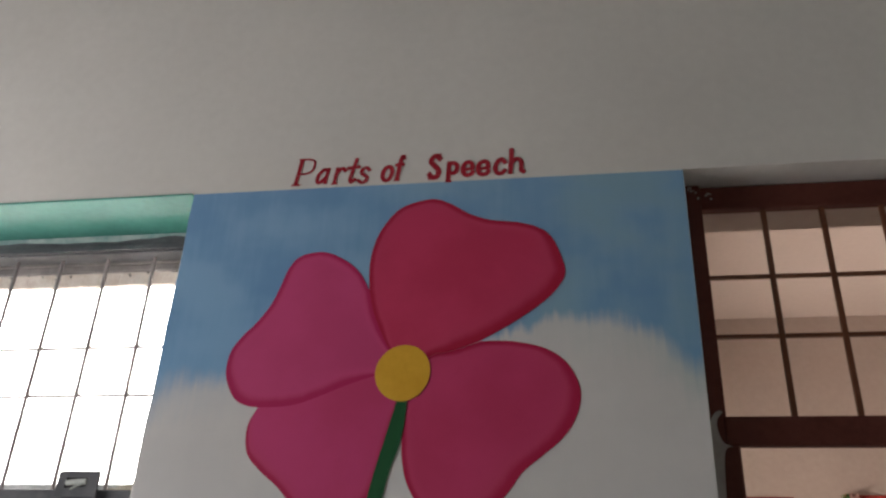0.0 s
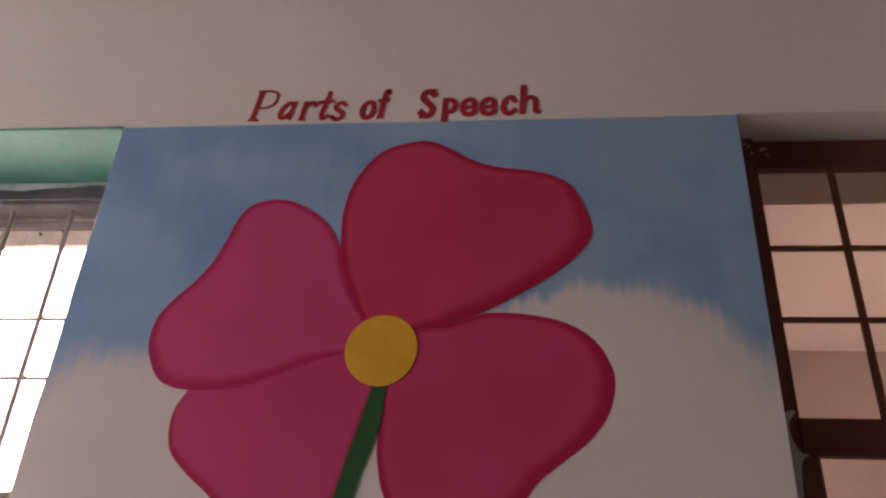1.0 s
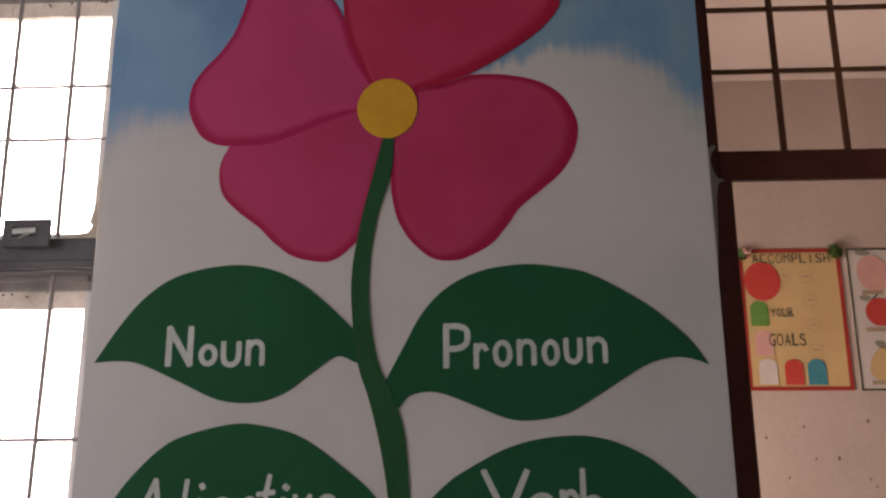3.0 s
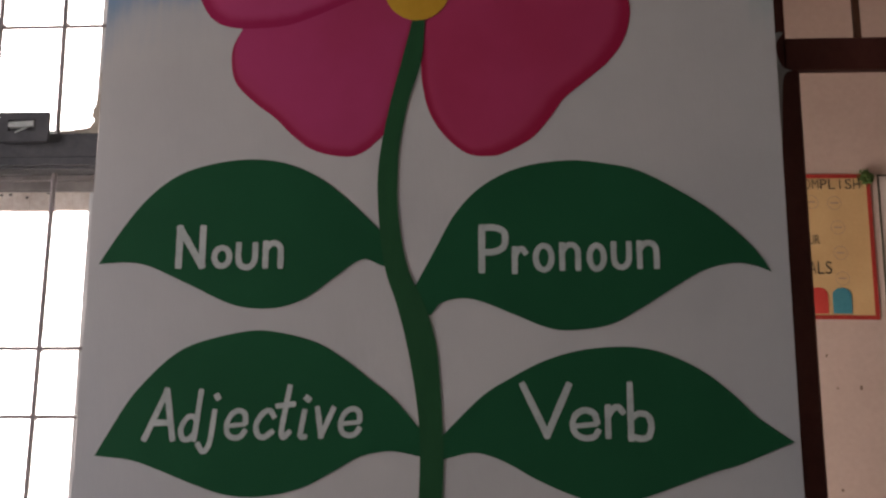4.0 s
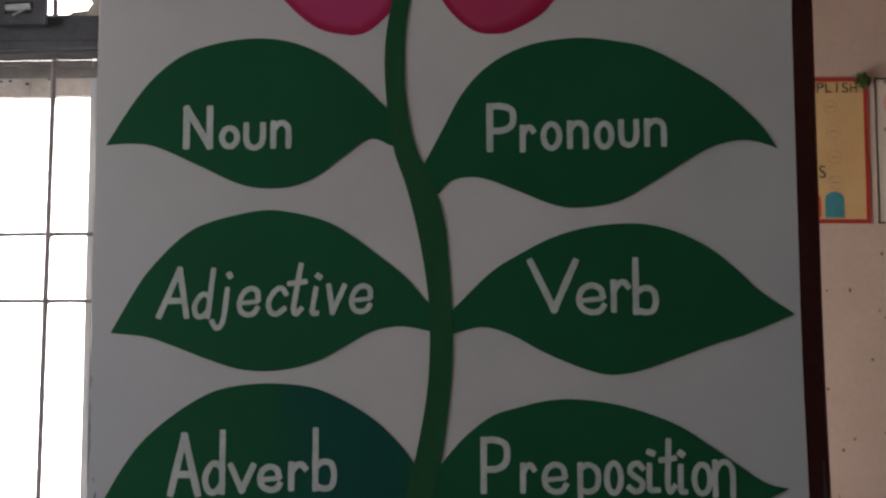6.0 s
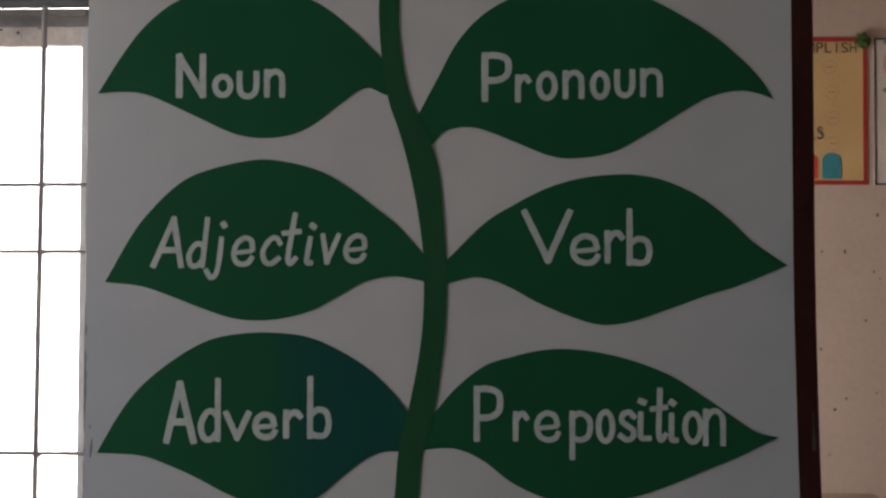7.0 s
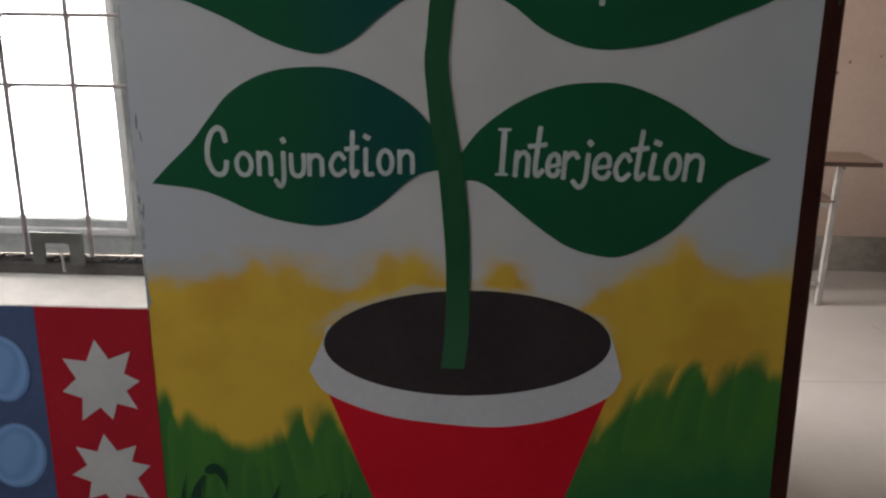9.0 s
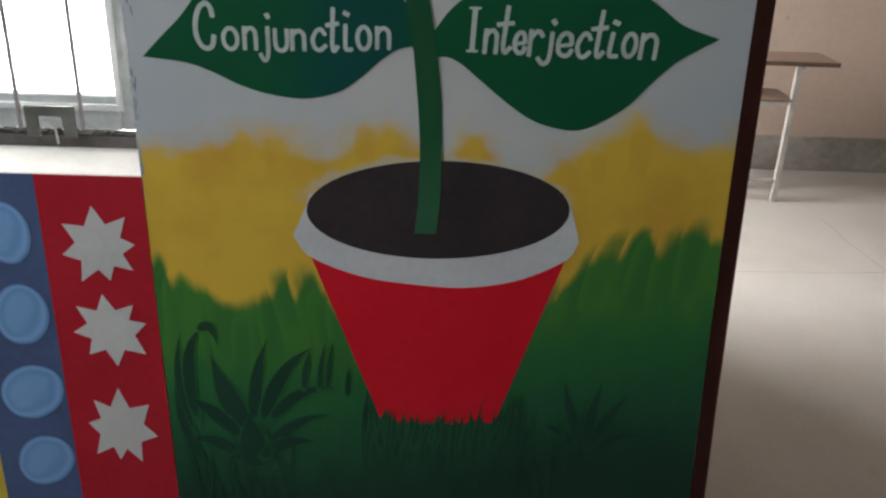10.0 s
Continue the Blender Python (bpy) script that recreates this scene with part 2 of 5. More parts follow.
def mural_ground(name, stroke=None):
    """Painted backdrop: brushed blue sky over white cloud, a yellow band and grass, each edge at its own height along the wall.
    stroke: two tones, cover and reach of thin paint brushed over it that covers less towards its rim."""
    n = Nodes(name)
    x, _, z = n.axes()
    u = n.math("MULTIPLY_ADD", x, 1.0, 0.5)

    def height(stops, low, span):
        r = n.ramp(u, [(p + 0.5, (h - low) / span) for p, h in stops], "CARDINAL")
        return n.math("MULTIPLY_ADD", r, span, low)

    def above(edge, ragged, soft):
        d = n.math("ADD", n.math("SUBTRACT", z, edge), ragged)
        m = n.tree.nodes.new("ShaderNodeMapRange")
        m.interpolation_type = "SMOOTHSTEP"
        n.put(m.inputs[0], d)
        n.put(m.inputs[1], n.math("MULTIPLY", soft, -1.0))
        n.put(m.inputs[2], soft)
        return m.outputs[0]

    streak = n.noise(26, 4, 0.6, (2.4, 1, 0.22))
    broad = n.noise(4.5, 4, 0.6)
    puff = n.noise(20, 3, 0.5, (1, 1, 1.2))
    fine = n.noise(120, 3, 0.6, (1, 1, 0.35))
    ragged = n.math("MULTIPLY_ADD", streak, 0.05, -0.025)

    white = n.mix(n.ramp(broad, [(0.35, 0.0), (0.65, 1.0)]), (0.64, 0.625, 0.62), (0.71, 0.69, 0.68))
    side = n.math("MULTIPLY", n.math("ABSOLUTE", n.math("SUBTRACT", x, 0.02)), 2.2, clamp=True)
    side = n.math("MULTIPLY", n.math("MULTIPLY", side, side), n.ramp(n.math("DIVIDE", z, 3.0), [(0.36, 0.75), (0.55, 0.45), (0.75, 0.0)]))
    white = n.mix(side, white, (0.52, 0.565, 0.63))

    patch = n.noise(5.5, 3, 0.5, (1, 1, 1.3), (7, 0, 2))
    deep = n.mix(n.ramp(n.math("ADD", n.math("MULTIPLY", streak, 0.2), n.math("MULTIPLY", patch, 0.8)), [(0.38, 0.0), (0.62, 1.0)], "EASE"), (0.125, 0.31, 0.555), (0.215, 0.42, 0.65))
    rise = n.ramp(n.math("MULTIPLY_ADD", z, 2.5, -6.0, clamp=True), [(0.0, 0.0), (1.0, 0.35)])
    blue = n.mix(n.math("MULTIPLY", rise, broad), deep, (0.42, 0.58, 0.74))
    h_blue = height([(-0.47, 2.37), (-0.427, 2.392), (-0.38, 2.394), (-0.32, 2.40), (0.0, 2.44), (0.107, 2.456), (0.207, 2.484), (0.264, 2.492), (0.342, 2.481), (0.380, 2.466), (0.412, 2.435), (0.445, 2.405)], 2.3, 0.25)
    fringe = n.math("ADD", n.math("MULTIPLY", ragged, 1.1), n.math("MULTIPLY_ADD", puff, 0.03, -0.015))
    # sky blue turns greener in patches towards the right
    green_tint = n.math("MULTIPLY", n.math("MULTIPLY_ADD", x, 2.2, 0.45, clamp=True), n.ramp(patch, [(0.36, 0.15), (0.66, 0.75)], "EASE"))
    blue = n.mix(green_tint, blue, (0.235, 0.405, 0.50))
    thin = above(n.math("SUBTRACT", h_blue, 0.045), n.math("MULTIPLY", fringe, 1.8), 0.05)
    ends = n.ramp(u, [(0.04, 0.75), (0.16, 0.2), (0.30, 0.12), (0.66, 0.12), (0.82, 0.35), (0.95, 0.8)], "EASE")
    pale = n.mix(n.math("MULTIPLY_ADD", x, 1.2, 0.5, clamp=True), (0.40, 0.50, 0.62), (0.46, 0.55, 0.55))
    colour = n.mix(n.math("MULTIPLY", thin, ends), white, pale)
    colour = n.mix(above(h_blue, fringe, n.ramp(u, [(0.04, 0.034), (0.25, 0.016), (0.7, 0.012), (0.95, 0.03)])), colour, blue)

    yellow = n.mix(n.ramp(broad, [(0.3, 0.0), (0.62, 1.0)], "EASE"), (0.72, 0.395, 0.045), (0.86, 0.545, 0.06))
    h_yel = height([(-0.448, 1.147), (-0.424, 1.153), (-0.397, 1.147), (-0.36, 1.155), (-0.325, 1.163), (-0.298, 1.176), (-0.281, 1.166), (-0.253, 1.175), (-0.213, 1.162), (-0.176, 1.152), (-0.13, 1.157), (-0.103, 1.182), (-0.062, 1.192),
                    (-0.035, 1.165), (0.026, 1.156), (0.057, 1.185), (0.082, 1.178), (0.103, 1.145), (0.12, 1.115), (0.178, 1.115), (0.196, 1.147), (0.236, 1.168), (0.286, 1.199), (0.324, 1.217), (0.351, 1.185), (0.396, 1.178), (0.468, 1.181)], 1.1, 0.15)
    yel = above(h_yel, n.math("MULTIPLY_ADD", puff, -0.055, 0.0275), 0.017)
    wash = above(n.math("ADD", h_yel, 0.018), n.math("MULTIPLY_ADD", puff, -0.13, 0.065), 0.035)
    colour = n.mix(n.math("MULTIPLY_ADD", wash, -0.4, 0.4), colour, yellow)
    colour = n.mix(n.math("SUBTRACT", 1.0, yel), colour, yellow)

    ex = n.math("MULTIPLY", n.math("SUBTRACT", x, 0.0125), 4.74)
    ez = n.math("MULTIPLY", n.math("SUBTRACT", z, 1.062), 11.8)
    ring = n.math("SQRT", n.math("ADD", n.math("MULTIPLY", ex, ex), n.math("MULTIPLY", ez, ez)))
    ring = n.math("ADD", ring, n.math("MULTIPLY_ADD", puff, 0.3, -0.15))
    halo = n.math("MULTIPLY", n.ramp(n.math("MULTIPLY", ring, 0.5), [(0.505, 1.0), (0.56, 0.0)], "EASE"), n.math("MULTIPLY_ADD", z, 20.0, -21.2, clamp=True))
    colour = n.mix(n.math("MULTIPLY", halo, 0.75), colour, (0.68, 0.62, 0.50))
    tall = n.math("SUBTRACT", n.math("MULTIPLY_ADD", z, 3.0, -1.55), n.math("MULTIPLY_ADD", n.math("MULTIPLY_ADD", x, 1.6, 0.35, clamp=True), 0.38, -0.13))
    lobes = n.noise(17, 2, 0.5, (1.4, 1, 0.6), (3, 0, 1))
    tall = n.math("ADD", tall, n.math("ADD", n.math("MULTIPLY_ADD", streak, 0.2, -0.1), n.math("MULTIPLY_ADD", lobes, 0.3, -0.15)))
    grass = n.ramp(tall, [(0.0, (0.009, 0.056, 0.030)), (0.2, (0.011, 0.088, 0.038)), (0.45, (0.015, 0.128, 0.043)), (0.75, (0.024, 0.172, 0.042)), (1.0, (0.062, 0.242, 0.036))])
    h_gr = height([(-0.455, 0.955), (-0.440, 0.962), (-0.428, 0.915), (-0.414, 0.925), (-0.38, 0.91), (-0.345, 0.885), (-0.32, 0.875), (-0.29, 0.89), (-0.258, 0.905), (-0.247, 0.93), (-0.236, 0.93), (-0.225, 0.90), (-0.215, 0.915), (-0.20, 0.937), (-0.185, 0.925),
                   (-0.16, 0.88), (-0.12, 0.86), (0.15, 0.87), (0.20, 0.90), (0.236, 0.945), (0.275, 0.985), (0.30, 0.995), (0.318, 0.99), (0.34, 1.028), (0.358, 1.03), (0.372, 0.998), (0.39, 1.01), (0.42, 1.04), (0.446, 1.036), (0.46, 1.02)], 0.8, 0.3)
    gre = above(h_gr, n.math("ADD", n.math("MULTIPLY_ADD", streak, -0.02, 0.01), n.math("MULTIPLY_ADD", lobes, -0.04, 0.02)), 0.016)
    colour = n.mix(n.math("SUBTRACT", 1.0, gre), colour, grass)
    if stroke:
        a, b, cover, reach = stroke
        info = n.tree.nodes.new("ShaderNodeObjectInfo")
        tone = n.math("ADD", n.math("MULTIPLY", fine, 0.5), n.math("MULTIPLY", info.outputs["Random"], 0.5))
        rim = n.math("ADD", n.attribute("rim"), n.math("MULTIPLY_ADD", fine, 0.3, -0.15))
        colour = n.mix(n.ramp(rim, [(0.06, 0.0), (reach, cover)], "EASE"), colour, n.mix(tone, a, b))
    n.bump(n.math("ADD", fine, n.math("MULTIPLY", streak, 0.5)), 0.3, 0.0012)
    return n.done(colour, n.math("MULTIPLY_ADD", streak, 0.12, 0.52), 0.0, 0.35)


M_MURAL = mural_ground("painted mural backdrop")
M_BLADE = mural_ground("dark grass stroke", ((0.008, 0.044, 0.025), (0.011, 0.07, 0.034), 0.9, 0.9))
M_PLANT = mural_ground("dark green plant stroke", ((0.006, 0.040, 0.027), (0.009, 0.058, 0.034), 0.92, 0.40))
M_DAUB = mural_ground("yellow brush dab", ((0.76, 0.43, 0.05), (0.84, 0.52, 0.06), 0.75, 0.95))
M_TUFT = mural_ground("mid green tuft stroke", ((0.023, 0.155, 0.036), (0.058, 0.232, 0.036), 0.75, 1.0))


def petal_material(name, rim, halo, body, heart):
    """Brushed petal: dark outline, a paler band inside it, then a mottled body."""
    n = Nodes(name)
    a = n.attribute("rim")
    broad, fine = n.noise(5, 4), n.noise(55, 3, 0.6, (1, 1, 0.5))
    a = n.math("ADD", a, n.math("MULTIPLY_ADD", fine, 0.16, -0.08))
    inside = n.mix(n.ramp(broad, [(0.36, 0.0), (0.64, 1.0)], "EASE"), body, heart)
    edge = n.ramp(a, [(0.0, rim), (0.24, rim), (0.60, halo), (1.0, halo)], "EASE")
    col = n.mix(n.ramp(a, [(0.5, 0.0), (0.95, 1.0)], "EASE"), edge, inside)
    n.bump(fine, 0.25, 0.001)
    return n.done(col, 0.55, 0.0, 0.35)


PETALS = [
    petal_material("crimson petal paint", (0.43, 0.007, 0.045), (0.565, 0.042, 0.12), (0.54, 0.032, 0.10), (0.61, 0.044, 0.128)),
    petal_material("magenta petal paint", (0.47, 0.012, 0.10), (0.60, 0.064, 0.20), (0.565, 0.055, 0.18), (0.62, 0.066, 0.21)),
    petal_material("rose petal paint", (0.46, 0.011, 0.078), (0.575, 0.052, 0.17), (0.54, 0.043, 0.148), (0.60, 0.054, 0.19)),
    petal_material("deep rose petal paint", (0.44, 0.008, 0.06), (0.56, 0.046, 0.14), (0.53, 0.036, 0.12), (0.59, 0.047, 0.152)),
]


def leaf_material():
    """Flat green gloss paint with faint brush marks; bluish glare is put into the colour beside the lower stem."""
    n = Nodes("green leaf paint")
    x, _, z = n.axes()
    broad, fine = n.noise(6, 4), n.noise(70, 3, 0.6, (0.5, 1, 1))
    green = n.mix(broad, (0.006, 0.090, 0.037), (0.010, 0.128, 0.054))
    mx = n.tree.nodes.new("ShaderNodeMapRange")
    mx.interpolation_type = "SMOOTHSTEP"
    n.put(mx.inputs[0], n.math("ADD", x, n.math("MULTIPLY_ADD", broad, 0.12, -0.06)))
    mx.inputs[1].default_value, mx.inputs[2].default_value = -0.26, -0.13
    mr = n.tree.nodes.new("ShaderNodeMapRange")
    mr.interpolation_type = "SMOOTHSTEP"
    n.put(mr.inputs[0], x)
    mr.inputs[1].default_value, mr.inputs[2].default_value = -0.01, -0.07
    low = n.math("LESS_THAN", z, 1.715)
    fac = n.math("MULTIPLY", n.math("MULTIPLY", mx.outputs[0], mr.outputs[0]), n.math("MULTIPLY", low, 0.75))
    col = n.mix(fac, green, (0.006, 0.08, 0.08))
    n.bump(fine, 0.25, 0.001)
    return n.done(col, n.math("MULTIPLY_ADD", fine, 0.15, 0.52), 0.0, 0.12)


M_LEAF = leaf_material()


def stem_material():
    n = Nodes("green stem paint")
    _, _, z = n.axes()
    fine = n.noise(60, 3, 0.6, (1, 1, 0.3))
    low = n.tree.nodes.new("ShaderNodeMapRange")
    n.put(low.inputs[0], z)
    low.inputs[1].default_value, low.inputs[2].default_value = 1.2, 1.06
    col = n.mix(low.outputs[0], n.mix(fine, (0.010, 0.085, 0.03), (0.018, 0.12, 0.046)), (0.035, 0.14, 0.065))
    n.bump(fine, 0.25, 0.001)
    return n.done(col, 0.55, 0.0, 0.2)


M_STEM = stem_material()


def pebble_material():
    n = Nodes("pale blue pebble paint")
    a = n.attribute("rim")
    broad = n.noise(14, 4)
    a = n.math("ADD", a, n.math("MULTIPLY_ADD", broad, 0.5, -0.25))
    col = n.ramp(a, [(0.0, (0.05, 0.09, 0.22)), (0.2, (0.15, 0.29, 0.56)), (0.5, (0.25, 0.45, 0.76)), (0.75, (0.17, 0.345, 0.65)), (1.0, (0.22, 0.41, 0.72))], "EASE")
    n.bump(broad, 0.2, 0.001)
    return n.done(col, 0.5, 0.0, 0.35)


M_PEBBLE = pebble_material()


def glass_material():
    n = Nodes("window glass")
    n.bsdf.inputs["Transmission Weight"].default_value = 1.0
    n.bsdf.inputs["IOR"].default_value = 1.45
    return n.done((0.96, 0.98, 0.97), 0.02)


M_GLASS = glass_material()


def sky_glow():
    n = Nodes("hazy bright sky")
    e = n.tree.nodes.new("ShaderNodeEmission")
    n.put(e.inputs[0], n.mix(n.noise(0.25, 2), (0.97, 0.98, 1.0), (1.0, 0.99, 0.98)))
    e.inputs[1].default_value = 10.0
    n.tree.links.new(e.outputs[0], n.tree.nodes["Material Output"].inputs[0])
    return n.mat


M_GLOW = sky_glow()

# ---- builders ----


def part(name, bm, material, parent=None, label="", smooth=False):
    me = bpy.data.meshes.new(name)
    bm.to_mesh(me)
    bm.free()
    me.materials.append(material)
    if smooth:
        me.polygons.foreach_set("use_smooth", [True] * len(me.polygons))
    ob = new(name, me)
    ob.parent = parent
    if label:
        ob["label"] = label
    return ob


def box_into(bm, lo, hi, bevel=0.0):
    r = bmesh.ops.create_cube(bm, size=1.0)["verts"]
    size = [h - l for l, h in zip(lo, hi)]
    for v in r:
        v.co = Vector([l + (c + 0.5) * s for l, c, s in zip(lo, v.co, size)])
    if bevel:
        edges = list({e for v in r for e in v.link_edges})
        bmesh.ops.bevel(bm, geom=edges, offset=min(bevel, min(size) * 0.45), segments=2, affect="EDGES", profile=0.5)
    return bm


def box(lo, hi, bevel=0.0):
    return box_into(bmesh.new(), lo, hi, bevel)


def rod(a, b, radius, sides=10):
    bm = bmesh.new()
    a, b = Vector(a), Vector(b)
    bmesh.ops.create_cone(bm, cap_ends=True, segments=sides, radius1=radius, radius2=radius, depth=(b - a).length)
    turn = (b - a).to_track_quat("Z", "Y").to_matrix().to_4x4()
    bmesh.ops.transform(bm, matrix=Matrix.Translation((a + b) / 2) @ turn, verts=bm.verts)
    return bm


def tube(a, b, side):
    """A square tube with softened edges."""
    bm = box((-side / 2, -side / 2, 0), (side / 2, side / 2, (Vector(b) - Vector(a)).length), side * 0.12)
    turn = (Vector(b) - Vector(a)).to_track_quat("Z", "Y").to_matrix().to_4x4()
    bmesh.ops.transform(bm, matrix=Matrix.Translation(a) @ turn, verts=bm.verts)
    return bm


def spline(points, steps=8):
    """An open smooth line through the points."""
    p = [Vector(q) for q in points]
    p = [2 * p[0] - p[1]] + p + [2 * p[-1] - p[-2]]
    out = []
    for i in range(1, len(p) - 2):
        a, b, c, d = p[i - 1:i + 3]
        for s in range(steps):
            t = s / steps
            out.append(0.5 * (2 * b + (c - a) * t + (2 * a - 5 * b + 4 * c - d) * t * t + (3 * b - a - 3 * c + d) * t ** 3))
    out.append(p[-2])
    return out


def outline(*chains):
    """A closed line of smooth chains that meet in corners."""
    out = []
    for ch in chains:
        out += spline(ch)[:-1]
    return out


def painted(name, loop, y, material, parent, label="", rings=(), lean=(0.0, 0.0)):
    """A flat painted patch on the wall plane; rings: widths of bands inside its outline, kept as the attribute rim."""
    area = sum(a.x * b.y - b.x * a.y for a, b in zip(loop, loop[1:] + loop[:1]))
    if area < 0:
        loop = loop[::-1]
    n = len(loop)
    normals = []
    for i in range(n):
        d = (loop[(i + 2) % n] - loop[i - 2]).normalized()
        normals.append(Vector((-d.y, d.x)))
    ease = [1.0] * n
    if rings:
        turn = [(loop[(i + 2) % n] - loop[i]).angle(loop[i] - loop[i - 2], 0.0) for i in range(n)]
        sharp = [i for i in range(n) if turn[i] > 0.6]
        for i in range(n):
            if sharp:
                ease[i] = min(1.0, min((loop[i] - loop[k]).length for k in sharp) / 0.09)
    bm = bmesh.new()
    layer = bm.verts.layers.float.new("rim")
    rows, widths = [], (0.0, *rings)
    for k, w in enumerate(widths):
        row = []
        for p, q, slow in zip(loop, normals, ease):
            wide = slow * (1.0 + max(0.0, -(q.x * lean[0] + q.y * lean[1])))
            c = p + q * w * wide
            v = bm.verts.new((c.x, y - k * 0.00002, c.y))
            v[layer] = k / max(1, len(widths) - 1)
            row.append(v)
        rows.append(row)
    for r0, r1 in zip(rows, rows[1:]):
        for i in range(n):
            j = (i + 1) % n
            bm.faces.new((r0[i], r0[j], r1[j], r1[i]))
    bm.faces.new(rows[-1])
    return part(name, bm, material, parent, label)


def ellipse(cx, cz, rx, rz, tilt=0.0, count=56, wobble=0.0):
    out = []
    for i in range(count):
        a = 2 * math.pi * i / count
        k = 1 + wobble * math.sin(2 * a + cx * 40) + wobble * 0.6 * math.sin(3 * a + cz * 31)
        x, z = rx * k * math.cos(a), rz * k * math.sin(a)
        out.append(Vector((cx + x * math.cos(tilt) - z * math.sin(tilt), cz + x * math.sin(tilt) + z * math.cos(tilt))))
    return out


GLYPHS = {}


def glyph(ch, weight):
    """Vertices and faces of a letter of the built-in font, scaled to the unit square."""
    if (ch, weight) not in GLYPHS:
        cu = bpy.data.curves.new("glyph", "FONT")
        cu.body, cu.offset, cu.resolution_u = ch, weight, 5
        ob = bpy.data.objects.new("glyph", cu)
        me = bpy.data.meshes.new_from_object(ob)
        vs = [v.co.copy() for v in me.vertices]
        fs = [tuple(f.vertices) for f in me.polygons]
        x0, x1 = min(v.x for v in vs), max(v.x for v in vs)
        y0, y1 = min(v.y for v in vs), max(v.y for v in vs)
        GLYPHS[ch, weight] = ([((v.x - x0) / (x1 - x0), (v.y - y0) / (y1 - y0)) for v in vs], fs)
        bpy.data.objects.remove(ob)
        bpy.data.curves.remove(cu)
        bpy.data.meshes.remove(me)
    return GLYPHS[ch, weight]


def lettering(text, spans, base, cap, xh, y, material, parent, shear=0.0, weight=0.018, label="", name="lettering"):
    """Hand-set letters: each fills its own span; base and the heights run from the first to the last letter."""
    bm = bmesh.new()
    chars = [c for c in text if c != " "]
    first, last = spans[0][0], spans[-1][1]
    for ch, (x0, x1) in zip(chars, spans):
        f = ((x0 + x1) / 2 - first) / (last - first)
        b = base[0] + (base[1] - base[0]) * f
        top = cap if (ch.isupper() or ch in "bdfhklijt") else xh
        top = b + (top - base[0])
        low = b - (xh - base[0]) * 0.5 if ch in "pjgqy" else b
        verts, faces = glyph(ch, weight)
        made = []
        for u, v in verts:
            z = low + v * (top - low)
            made.append(bm.verts.new((x0 + u * (x1 - x0) + shear * (z - b), y, z)))
        for fc in faces:
            try:
                bm.faces.new([made[i] for i in fc])
            except ValueError:
                pass
    return part(name, bm, material, parent, label)


